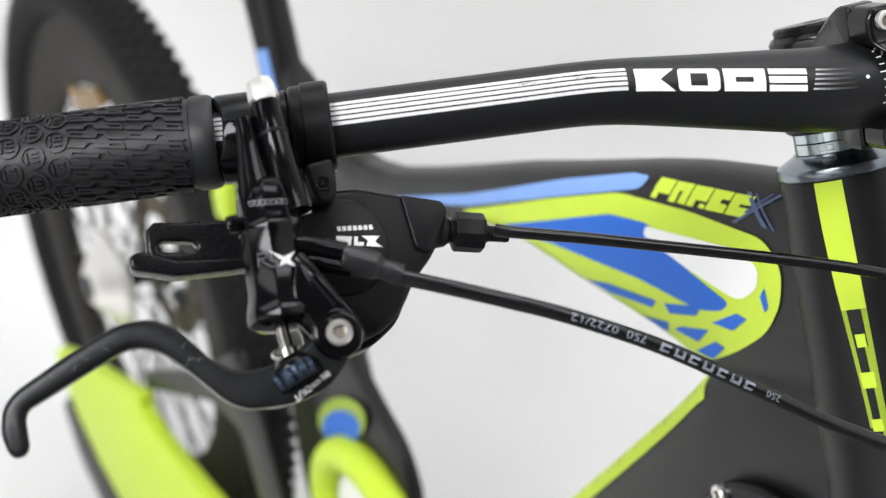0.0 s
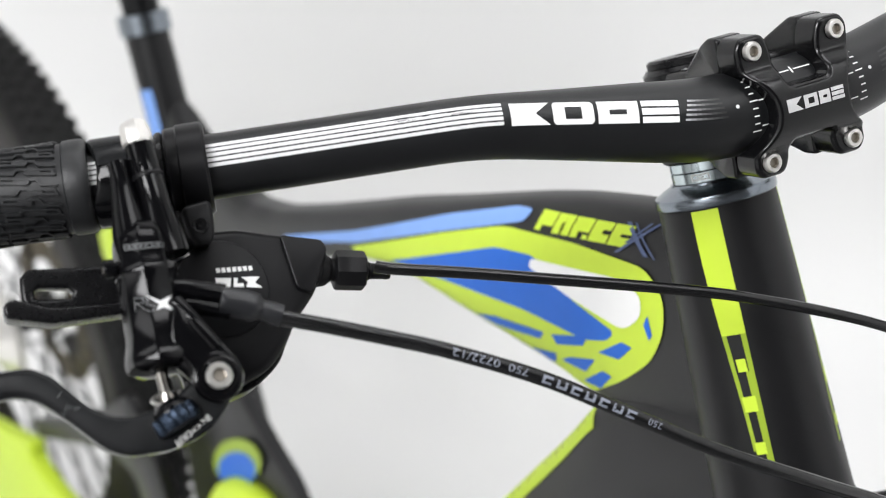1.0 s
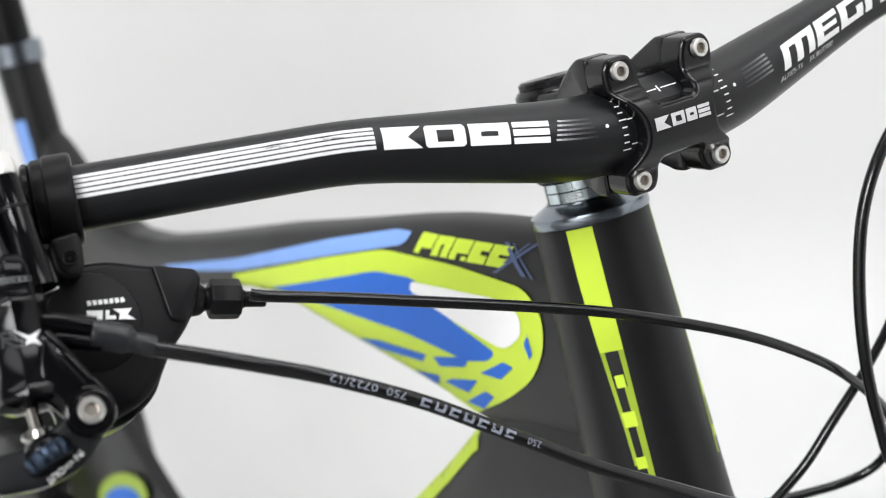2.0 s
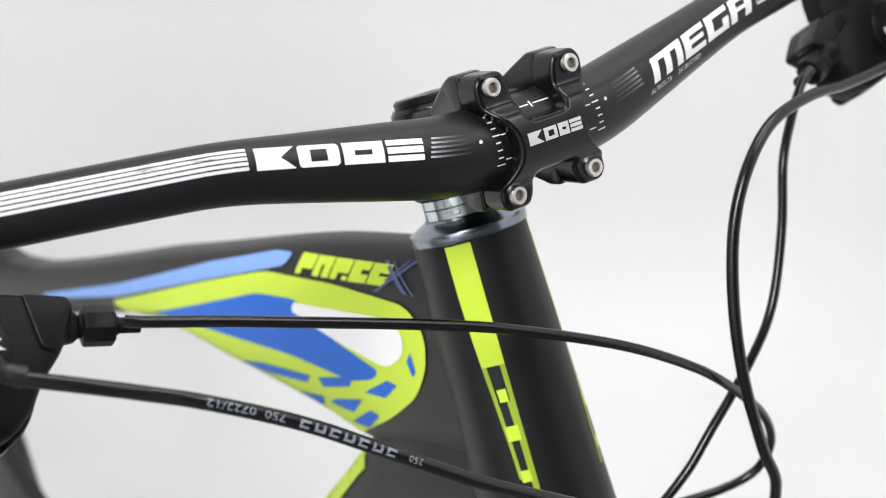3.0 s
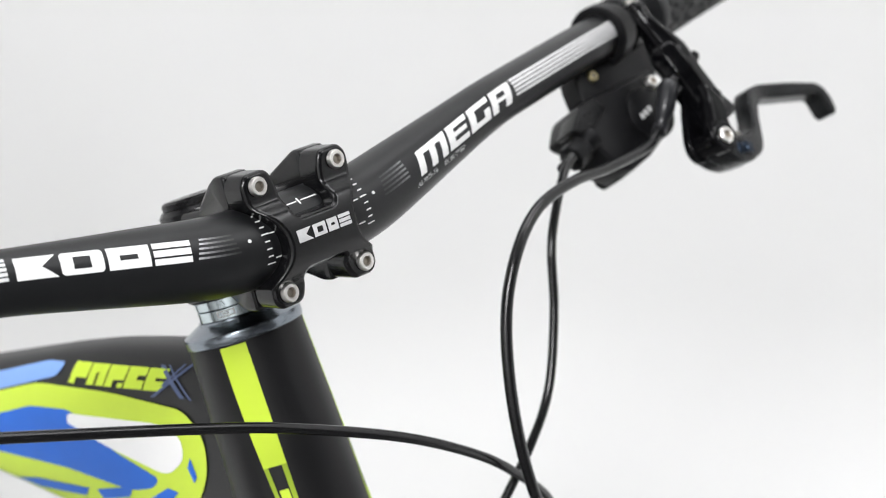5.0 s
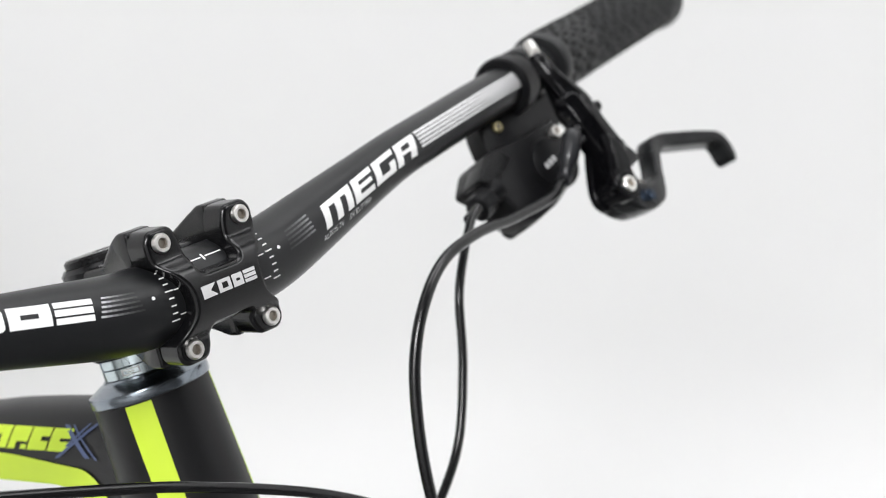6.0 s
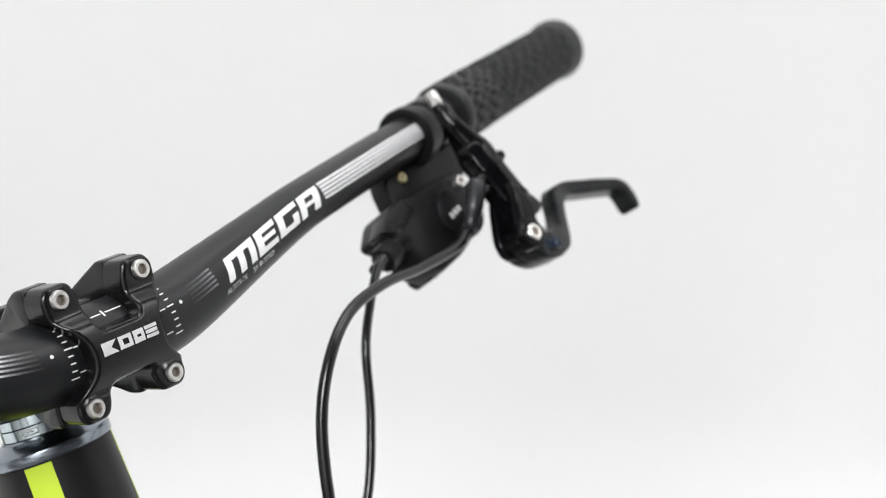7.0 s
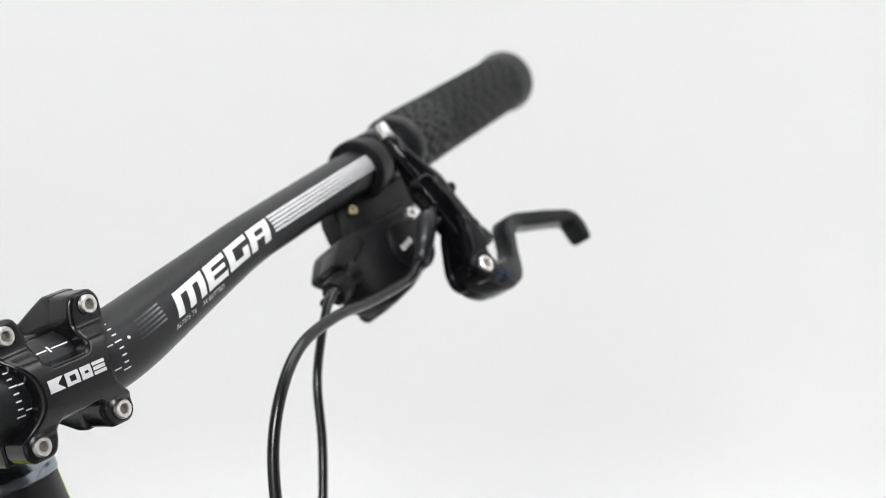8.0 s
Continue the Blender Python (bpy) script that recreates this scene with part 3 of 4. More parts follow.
    shapes = [[(0, 0, 0.36, 1), (0.36, 0.3, 1, 1)], [(0, 0, 0.42, 1), (0.56, 0, 1, 1), (0.42, 0.6, 0.56, 1)], [(0, 0, 0.4, 1), (0.4, 0.34, 1, 1), (0.7, 0, 1, 0.22)],
              [(0, 0, 0.6, 1), (0.6, 0.62, 1, 1), (0.6, 0, 1, 0.42)], [(0, 0, 0.5, 1), (0.5, 0.58, 1, 1), (0.5, 0, 1, 0.44)]]
    for k, cells in enumerate(shapes):
        def at(a, b):
            return (118 - 14.9 * k - 13.9 * a - 6 * b, -21.9 - 0.1 * k + 9.4 * b)
        deco("model_block", [[at(a, b), at(c, b), at(c, d), at(a, d)] for a, b, c, d in cells], 0.3, M_LIME, "lime model-name block")
    strokes = [[(46, -11.5), (42.5, -11.5), (28, -24.5), (31.5, -24.5)], [(24, -10.5), (21.5, -10.5), (50, -25), (53, -25)], [(40, -11.5), (38.6, -11.5), (23, -25), (24.6, -25)], [(29, -10.8), (27.6, -10.8), (43, -20), (45, -20)]]
    for stroke in strokes:
        deco("cross_mark", [stroke], 0.35, M_NAVY, "muted blue cross stroke")
    dt = part("down_tube", tube_loft(DOWN_TUBE), M_FRAME, t, "broad matte black down tube")
    strip = [(y, section(DOWN_TUBE, y)[0] - 2.0) for y in (97, 104, 114, 131, 160, 195, 250, 300, 380)]
    strip += [(y, section(DOWN_TUBE, y)[0] - 15) for y in (372, 292, 242, 187, 152, 123, 108, 98, 92)]
    part("edge_print", print_on([strip], lambda u, v: tube_side(DOWN_TUBE, u, v, 0.8), 5), M_LIME, dt, "lime edge stripe")
    port = part("cable_port", prism([(12, -190), (102, -190), (94, -169), (70, -151), (46, -146), (18, -148)], -33, -24, lambda u, v, w: F(u, v, w), 3, 3, 8), M_GLOSS, dt, "glossy black cable guide")
    for y, z in ((72, -158), (47, -164), (22, -155)):
        build_bolt(F(y, z, -33.5), BIKE.to_3x3() @ Vector((-1, 0, 0)), port, 5.0)
    st = part("seat_tube", sweep([F(655, -480), F(668, -200), F(675, 40), F(677, 82)], 0.018, 32), M_FRAME, t, "matte black seat tube with a blue panel")
    part("side_panel", print_on([rect(-14, -70, 12, 34)], lambda u, v: F(673 + 18.3 * math.sin(u / 18.3), v, -18.3 * math.cos(u / 18.3)), 8), M_PALE, st, "pale blue panel")
    part("seat_clamp", lathe([(0, 19), (1, 21), (17, 21), (18, 19)], frame_of(F(677, 76), F(677, 100) - F(677, 76)), 32), M_GUN, t, "grey seat clamp")
    part("bottom_bracket_shell", prism([(648, -150), (598, -208), (556, -248), (526, -270), (512, -310), (560, -420), (680, -500), (770, -500), (800, -380), (760, -200), (700, -120)], -26, -11, lambda u, v, w: F(u, v, w), 6, 2, 30), M_FRAME, t)
    def badge(u, v, r, x, material, label):
        turn = [k * math.pi / 10 for k in range(20)]
        part("shell_print", print_on([[(u + r * (-1.5 * math.cos(a) + 0.32 * math.sin(a)), v + r * (0.4 * math.cos(a) - 0.58 * math.sin(a))) for a in turn]], lambda p, q: F(p, q, x), 20), material, t, label)
    badge(628, -276, 42, -30.4, M_LIME_DIM, "olive lime round badge")
    badge(632, -284, 33, -30.8, M_BLUE, "blue round badge")
    part("link_cover", prism([(606 + 70 * math.cos(a), -372 + 50 * math.sin(a)) for a in (k * math.pi / 12 for k in range(24))], -33, -27, lambda u, v, w: F(u, v, w), 1.5, 2), M_WPAINT, t, "white cover inside the lime link")
    part("rocker_link", prism([(762, -82), (810, -91), (814, -121), (776, -122)], -46, -34, lambda u, v, w: F(u, v, w), 3, 2, 8), M_LIME, t, "lime rocker link")
    ring = [F(600 + 95 * math.cos(a), -372 + 70 * math.sin(a), -34) for a in (k * math.pi / 16 for k in range(32))]
    part("pivot_ring", sweep(ring, 0.016, 12, closed=True), M_LIME, t, "lime pivot link")
    part("seatpost", sweep([F(677, 84), F(680, 300)], 0.0152, 28), M_PLASTIC2, t, "black seatpost")
    # swingarm: a lime right side and a black left side
    arm = [(176, -102), (70, -98), (-70, -97), (-160, -94), (-150, -116), (-180, -134), (-236, -152), (-312, -174), (-420, -200), (-420, -330), (20, -292), (96, -240), (146, -185)]
    part("swingarm", prism(arm, -76, -56, lambda u, v, w: W(u, v, w), 6, 2, 24), M_LIME, t, "lime swingarm")
    part("derailleur_cage", prism([(172, -170), (131, -230), (35, -290), (-20, -330), (140, -335), (205, -270), (222, -195)], -72, -64, lambda u, v, w: W(u, v, w), 3, 2, 12), M_PLASTIC, t, "black rear derailleur cage")
    part("chain_stay", prism([(-120, -82), (-300, -44), (-430, 4), (-462, -58), (-470, -150), (-405, -160), (-396, -84), (-330, -70), (-230, -86), (-116, -104)], -54, -40, lambda u, v, w: W(u, v, w), 4, 2, 14), M_FRAME, t, "black chain stay")
    part("swingarm", prism([(60, -44), (-60, -40), (-150, -64), (-330, -110), (-330, -150), (-150, -104), (-60, -76), (60, -84)], 56, 76, lambda u, v, w: W(u, v, w), 6, 2, 24), M_FRAME, t, "black swingarm")


build_frame()


# ---- rear wheel ----
def build_wheel():
    t = thing("rear_wheel", HUB, "mountain bike rear wheel with a wide black tyre", "wheel")
    def circle(r, n, x=0.0):
        return [W(r * math.cos(2 * math.pi * k / n), r * math.sin(2 * math.pi * k / n), x) for k in range(n)]
    axis = W(0, 0, 1) - W(0, 0, 0)
    tyre = part("tyre", sweep(circle(338, 96), 0.029, 20, closed=True, up=axis), M_TYRE, t, "knobbly black tyre")
    bm = bmesh.new()
    for k in range(110):
        for j, a in enumerate((-40, -14, 14, 40)):
            th = 2 * math.pi * (k + 0.5 * (j % 2)) / 110
            m = Matrix.Translation(HUB) @ BIKE.to_3x3().to_4x4() @ Matrix.Rotation(REAR, 4, "Z") @ Matrix.Rotation(th, 4, "X")
            c = m @ Matrix.Translation((0.031 * math.sin(radians(a)), 0.338 + 0.030 * math.cos(radians(a)), 0)) @ Matrix.Diagonal((0.009, 0.0035, 0.011, 1))
            bmesh.ops.create_cube(bm, size=1, matrix=c)
    part("tread", bm, M_TYRE, tyre, smooth=False)["kind"] = "stuff"
    hm = frame_of(HUB, axis)
    part("rim", lathe([(-12, 312), (-14, 296), (-11, 240), (-4, 230), (4, 230), (11, 240), (14, 296), (12, 312), (-12, 312)], hm, 96), M_RIM, t, "deep grey-brown rim")
    part("hub", lathe([(-60, 12), (-45, 28), (-30, 28), (-28, 16), (28, 16), (30, 28), (38, 28), (40, 12), (60, 12)], hm, 28), M_PLASTIC2, t, "black hub")
    part("cassette", lathe([(-56, 22), (-52, 28), (-46, 36), (-38, 46), (-30, 58), (-28, 58), (-27, 22)], hm, 40), M_STEEL, t, "steel cassette")
    part("spoke_protector", lathe([(-26, 20), (-26, 66), (-24.5, 66), (-24.5, 20), (-26, 20)], hm, 48), M_CLOUDY, t, "cloudy plastic disc")
    part("brake_rotor", lathe([(40, 62), (40, 92), (42, 92), (42, 62), (40, 62)], hm, 48), M_BRONZE, t, "brown-grey brake rotor")
    part("spoke_reflector", prism([(20, 200), (-20, 196), (-92, 212), (-84, 232), (-20, 226), (24, 232)], -16, -6, lambda u, v, w: W(u, v, w), 2, 2, 5), M_AMBER, t, "amber spoke reflector")
    for k in range(32):
        a = 2 * math.pi * k / 32
        x = 26 if k % 2 else -26
        b = a + (0.5 if k % 4 < 2 else -0.5)
        part("spoke", sweep([W(26 * math.cos(b), 26 * math.sin(b), x), W(236 * math.cos(a), 236 * math.sin(a), 0)], 0.0016, 6), M_PLASTIC2, t)


build_wheel()


# ---- grips ----
def build_grip(x0, x1, rad, label):
    sgn = 1 if x0 > 0 else -1
    t = thing("handlebar_grip", V(x0, *bar_at(x0)[:2]), label, "handlebar grip", "handlebar grips")
    def on_grip(u, v, w):
        return on_bar(u, math.degrees(v / 15.2), max(w, -0.2), rad)
    n = 40
    xs = [x0 + (x1 - x0) * k / n for k in range(n + 1)]
    core = sweep([V(x, *bar_at(x)[:2]) for x in xs], rad / 1000, 48)
    sleeve = part("sleeve", core, M_RUBBER, t, "ribbed rubber sleeve")
    c0 = [x0 - sgn * 0.5 + sgn * k for k in (0, 1, 2, 4, 6, 7.4, 8)]
    part("collar", sweep([V(x, *bar_at(x)[:2]) for x in c0], [(rad + d) / 1000 for d in (-0.4, 0.5, 0.8, 0.85, 0.85, 0.7, -0.2)], 48), M_RUBBER, t, "smooth rubber collar")
    c1 = [x1 - sgn * k for k in (16, 11, 6, 3, 1, 0)]
    part("end_flange", sweep([V(x, *bar_at(x)[:2]) for x in c1], [(rad + d) / 1000 for d in (0.2, 0.9, 2.0, 2.5, 2.4, 1.4)], 48), M_RUBBER, t, "flared rubber flange")
    c1 = [x1 + sgn * k for k in (-2, 0, 3, 4.5)]
    part("end_cap", sweep([V(x, *bar_at(x)[:2]) for x in c1], [(rad + d) / 1000 for d in (0.9, 1.3, 0.2, -5)], 40), M_PLATE if sgn > 0 else M_RUBBER, t, "grey end plug")
    def ribbon(bm, pts, wd, h=1.15):
        for p, q in zip(pts, pts[1:]):
            d = Vector((q[0] - p[0], q[1] - p[1]))
            d.normalize()
            nrm = Vector((-d.y, d.x)) * wd / 2
            a, b = Vector(p) - d * wd * 0.45, Vector(q) + d * wd * 0.45
            base = [a - nrm, b - nrm, b + nrm, a + nrm]
            lo = [bm.verts.new(on_grip(c.x, c.y, -0.2)) for c in base]
            hi = [bm.verts.new(on_grip(c.x + (0.15 if k in (0, 3) else -0.15) * 0, c.y, h)) for k, c in enumerate(base)]
            bm.faces.new(hi)
            for k in range(4):
                bm.faces.new((lo[k], lo[(k + 1) % 4], hi[(k + 1) % 4], hi[k]))
    bm = bmesh.new()
    rows = 15
    pitch = 2 * math.pi * 15.2 / rows
    for col in range(2):
        for r in range(rows):
            u0 = x0 + sgn * (9.2 + col * 18.4)
            v0 = r * pitch + (col % 2) * pitch * 0.45
            def q(a, b):
                return (u0 + sgn * a, v0 + b + 0.16 * a)
            for flip in (0, 1):
                def z(a, b):
                    return q(17.4 - a, b + 1.6) if flip else q(a, b - 1.6)
                ribbon(bm, [z(0.0, -0.9), z(4.6, -0.9), z(6.0, 0.75), z(16.6, 0.75), z(17.2, -0.7), z(9.0, -0.7), z(8.4, -0.1), z(12.6, -0.1)], 0.72)
    u = x0 + sgn * 49
    col = 0
    while sgn * (x1 - u) > 6:
        for r in range(11):
            v0 = (r + 0.5 * (col % 2)) * 2 * math.pi * 15.2 / 11
            ring = [(u + 3.5 * math.cos(a), v0 + 3.5 * math.sin(a)) for a in (k * math.pi / 7 for k in range(15))]
            ribbon(bm, ring, 0.7, 0.9)
            ribbon(bm, [(u + 1.7, v0 + 1.5), (u - 0.3, v0 + 1.5), (u - 0.3, v0 + 0.2), (u + 1.7, v0 + 0.2)], 0.62, 0.9)
            ribbon(bm, [(u + 1.7, v0 - 1.4), (u - 0.3, v0 - 1.4)], 0.62, 0.9)
            ribbon(bm, [(u - 1.8, v0 + 1.5), (u - 1.8, v0 - 1.5)], 0.62, 0.9)
        u += sgn * 7.6
        col += 1
    bmesh.ops.recalc_face_normals(bm, faces=bm.faces)
    part("tread", bm, M_RUBBER, sleeve, "raised hooked tread", smooth=False)["kind"] = "stuff"


build_grip(-248.5, -412, 15.2, "black rubber grip with hooked raised tread and a smooth collar")
build_grip(274, 447, 16.8, "black rubber grip with a grey end plug")


# ---- brake levers ----
def brake_map(s):
    """Lever coordinates from the pivot: u outwards to the rider's left, v up the cylinder, w towards the front."""
    x0, y0, z0, pitch, yaw = (-238, -14.6, -50.7, 0.0, 0.0) if s > 0 else (-229.1, -11.8, -51.2, 3.6, 2.2)
    a = math.atan2(0.9165, 0.4) + radians(pitch)
    c, d = math.cos(radians(yaw)), math.sin(radians(yaw))
    def fn(u, v, w=0.0):
        y, z = v * math.cos(a) - w * math.sin(a), v * math.sin(a) + w * math.cos(a)
        return V(s * (x0 + c * u - d * y), y0 + d * u + c * y, z0 + z)
    return fn


def clamp_half(s, a0, a1, x_in, shift=0.0):
    """One half of the bar clamp, its outer edge cut to a crescent."""
    bm = bmesh.new()
    rings = []
    n = 28
    for k in range(n + 1):
        a = a0 + (a1 - a0) * k / n
        xl = -245.2 - 2.8 * min(1.0, ((a - 32) / 52) ** 2)
        prof = [(xl, 11.2), (xl, 14.0), (xl + 0.5, 14.8), (xl + 1.5, 15.2), (x_in - 1.5, 15.2), (x_in - 0.5, 14.8), (x_in, 14.0), (x_in, 11.2)]
        rings.append([bm.verts.new(on_bar(s * (x - shift), a, 0.0, r)) for x, r in prof])
    m = len(prof)
    for A, Bq in zip(rings, rings[1:]):
        for k in range(m):
            bm.faces.new((A[k], A[(k + 1) % m], Bq[(k + 1) % m], Bq[k]))
    bm.faces.new(rings[0])
    bm.faces.new(rings[-1])
    bmesh.ops.recalc_face_normals(bm, faces=bm.faces)
    return bm


def clean(bm):
    bmesh.ops.recalc_face_normals(bm, faces=bm.faces)
    return bm


def build_brake(s):
    B = brake_map(s)
    t = thing("brake_lever", B(-8, 79, -39), "glossy black hydraulic brake lever clamped to the handlebar", "brake lever", "brake levers")
    axis = lambda p, q: frame_of(B(*p), B(*q) - B(*p), B(0, 0, 1) - B(0, 0, 0))
    k, q, fat = (0, 0.98, 1.0) if s > 0 else (-3.5, 0.62, 1.2)
    m = axis((-13.7, 7, -2 + k), (-4.3, 66, -8 + k))
    body = part("master_cylinder", lathe([(0, 6.2), (0.5, 9.2), (1.8, 10.8), (4, 11.2), (7, 10.6), (11, 9.6), (29.5, 9.4), (30.4, 9.8), (33.4, 9.8), (34.4, 9.4), (39, 9.3), (43, 8.8), (46, 7.6), (48, 5.6), (48.8, 3.4), (49, 0)], m, 144, flats=8, phase=radians(-10.5)), M_GLOSS, t, "polished black cylinder body")
    m2 = axis((0.4, 42, -6.2), (2.8, 85, -9.2)) if s > 0 else axis((-9.0, 42, -18), (-11.6, 87, -20))
    res = part("bleed_tube", lathe([(h, r * q) for h, r in ((0, 6.2), (8, 6.0), (15, 5.2), (22, 4.8), (23, 4.9), (36, 4.9), (38, 4.6), (38.5, 0))], m2, 28), M_GLOSS, t, "black bleed tube")
    part("bleed_cap", lathe([(h, r * q) for h, r in ((37.8, 4.9), (38.6, 5.2), (43.2, 4.9), (45.4, 4.2), (46.0, 3.4), (46.0, 0))], m2, 8), M_STEEL, res, "faceted silver cap", angle=20)
    part("tube_seam", lathe([(26, 4.85 * q), (26.4, 5.1 * q), (27.2, 5.1 * q), (27.6, 4.85 * q)], m2, 28), M_PLASTIC, res)
    # clamp round the bar: satin upper half, polished lower half with two columns
    clamp = part("clamp", clamp_half(s, 31.5, 190, -229.0, 0 if s > 0 else 18), M_LEVER, t, "satin black upper clamp half")
    part("clamp_foot", clamp_half(s, -170, 29.5, -229.0, 0 if s > 0 else 18), M_GLOSS, t, "polished black lower clamp half")
    prong = spline([B(u, v, w + k) for u, v, w in ((-5.2, 76, -10), (-6.0, 70, -9.4), (-7.4, 62, -8), (-8.6, 54, -6.4), (-9.6, 45, -4.6), (-10.6, 37, -5.0))], 0.003)
    part("clamp_column", sweep(prong, [fat * (0.0034 + 0.0031 * ease(0.1, 0.7, i / len(prong)) - 0.0008 * ease(0.85, 1, i / len(prong))) for i in range(len(prong))], 28), M_GLOSS, t, "polished black column")
    if s > 0:
        part("clamp_arm", sweep(spline([B(-2, 50, -8), B(0, 58, -14), B(0.5, 68, -24)], 0.004), 0.0046, 18), M_PLASTIC, t)
    build_bolt(B(-19.6, 42.6, -3 + k), B(-20, 42, 0) - B(0, 42, 0), clamp, 2.8, 4, M_GLOSS, "black clamp bolt")
    # fork that carries the lever
    fork = [(-5.5, 26), (-0.8, 20), (4.6, 9.8), (7.5, 3.8), (7.9, -2), (4.6, -7), (-1.5, -7.6), (-6.4, -4.8), (-7.6, 0.5), (-7.0, 6), (-10.5, 10.5), (-10, 17)]
    fk = part("fork", merge(prism(fork, 0.0, 7.0, B, 2.6, 5, 3.0), prism(fork, -17.0 - k, -12.0 - k, B, 1.6, 3, 2.5)), M_GLOSS, t, "polished black lever fork")
    part("washer", lathe([(-6, 7.7), (-0.2, 7.7), (0.7, 7.3), (1.1, 6.5), (1.1, 5.6), (0.5, 4.9), (-1.0, 4.8)], axis((0, 0, 6.4), (0, 0, 9)), 40), M_GLOSS, fk)
    build_bolt(B(0, 0, 7.2), B(0, 0, 1) - B(0, 0, 0), fk, 4.1, 4.2)
    part("fork_arm", sweep(spline([B(-12, 21, -1), B(-8, 14, 0.5), B(-3, 5, 1.6), B(-1, 1, 1.6)], 0.003), 0.0056, 28), M_GLOSS, fk)
    part("arm_rib", sweep(spline([B(-4.5, 26, 3), B(-1.8, 19, 5.0), B(2.6, 8.5, 5.0)], 0.003), 0.0026, 18), M_GLOSS, fk)
    # lever blade
    back = lambda u: min(0.0, 0.18 * (u + 4)) - (0 if s > 0 else 6 * math.exp(-((u + 58) / 25) ** 2))
    reach = lambda u: u if s > 0 else u - 9 * ease(60, 100, -u)
    blade = [(-101.3, -4.6), (-102.0, 1.4), (-99.6, 8.6), (-95.1, 12.3), (-77.4, 18.4), (-60.6, 22.9), (-50.7, 21.2), (-45.0, 16.7), (-38.1, 4.6), (-31.3, -1.6), (-22.9, -3.2), (-13.7, -1.6),
             (-6, 2.5), (1, 1), (4.0, -5.0), (-0.8, -10.6), (-7.7, -14.9), (-17.8, -16.2), (-31.1, -13.8), (-36.8, -9.5), (-45.2, 3.4), (-51.6, 11.7), (-59.3, 15.1), (-74.2, 11.1), (-92.5, 6.0), (-93.9, 3.6), (-94.3, 0), (-94.8, -4.6), (-96.6, -6.8), (-99.8, -6.8)]
    bl = part("blade", prism(blade, -4.3 if s > 0 else -8.0, 4.0 if s > 0 else 4.6, lambda u, v, w: B(reach(u), v - (0 if s > 0 else 3.5 * ease(35, 60, -u)), w + back(u)), 3.5, 6, 4.0), M_LEVER, t, "satin black lever blade with fine scratches")
    root = [(-26, -14.4), (-17.8, -15.6), (-7.7, -14.2), (-0.8, -10.2), (3.6, -5), (1, 0.6), (-6, 2.0), (-13.7, -2.2), (-22, -4.4)]
    part("blade_root", prism(root, -15.5, -3.6, B, 2.4, 4, 3.0), M_LEVER, bl, "rounded lever root")
    part("pivot_barrel", lathe([(-11.6, 5.8), (-11.4, 6.2), (0.0, 6.2), (0.2, 5.8)], axis((0, 0, 0), (0, 0, 3)), 28), M_GLOSS, bl)
    rnd = random.Random(5)
    marks = []
    for k in range(14):
        u, v = (-46 + rnd.uniform(-6, 6), 8.5 + rnd.uniform(-4, 4)) if k < 8 else (rnd.uniform(-85, -60), 14 + rnd.uniform(-2, 3))
        v = min(v, 14 + (-45 - u) * 0.2) if u > -55 else v
        a, L, wd = rnd.uniform(-0.9, 1.2), rnd.uniform(0.8, 2.4), rnd.uniform(0.035, 0.08)
        d, e = Vector((math.cos(a), math.sin(a))), Vector((-math.sin(a), math.cos(a)))
        c = Vector((u, v))
        marks.append([tuple(c - d * L / 2 - e * wd), tuple(c + d * L / 2 - e * wd), tuple(c + d * L / 2 + e * wd), tuple(c - d * L / 2 + e * wd)])
    part("scratch_mark", print_on(marks, lambda u, v: B(u, v, 4.06 + back(u)), 9), M_GREY, bl, "pale scratches")
    # reach adjuster: push rod, nut, knob
    part("push_rod", lathe([(0, 2.0), (12.5, 2.0)], axis((-14.4, 10, -2), (-14.8, 0, -3)), 18), M_ROD, t, "steel push rod")
    rm = axis((-14.4, 10, -2), (-14.8, 0, -3))
    nut = part("rod_nut", lathe([(8.6, 2.0), (9.0, 3.2), (11.4, 3.5), (12.2, 4.4), (13.6, 4.4), (14.2, 3.4), (14.2, 1.6)], rm, 24), M_ROD, t, "steel rod end")
    clip = [rm @ Vector((4.6e-3 * math.cos(a), 4.6e-3 * math.sin(a), (10.6 + 1.6 * math.cos(a)) / 1000)) for a in (radians(40 + 14 * k) for k in range(20))]
    part("rod_clip", sweep(clip, 0.0007, 10), M_STEEL, nut, "bent steel wire clip")
    km = axis((-14.6, -10.4, 2.6), (-16.0, -4.6, 2.2)) if s > 0 else axis((-12.4, -11.0, -1.6), (-13.6, -6.0, -1.6))
    knob = []
    for k in range(40):
        r = 7.4 if k % 5 < 3 else 6.5
        knob.append((r * math.cos(k * math.pi / 20), r * math.sin(k * math.pi / 20)))
    part("knob_cap", lathe([(4.4, 6.2), (5.6, 6.2), (6.8, 5.6), (8.2, 4.0), (8.8, 2.0), (8.8, 0)], km, 32), M_GLOSS, bl, "black knob cap")
    part("reach_knob", prism(knob, -0.4, 5.2, lambda u, v, w: km @ Vector((u / 1000, v / 1000, w / 1000)), 0.8, 2), M_KNOB, bl, "dark blue scalloped knob")
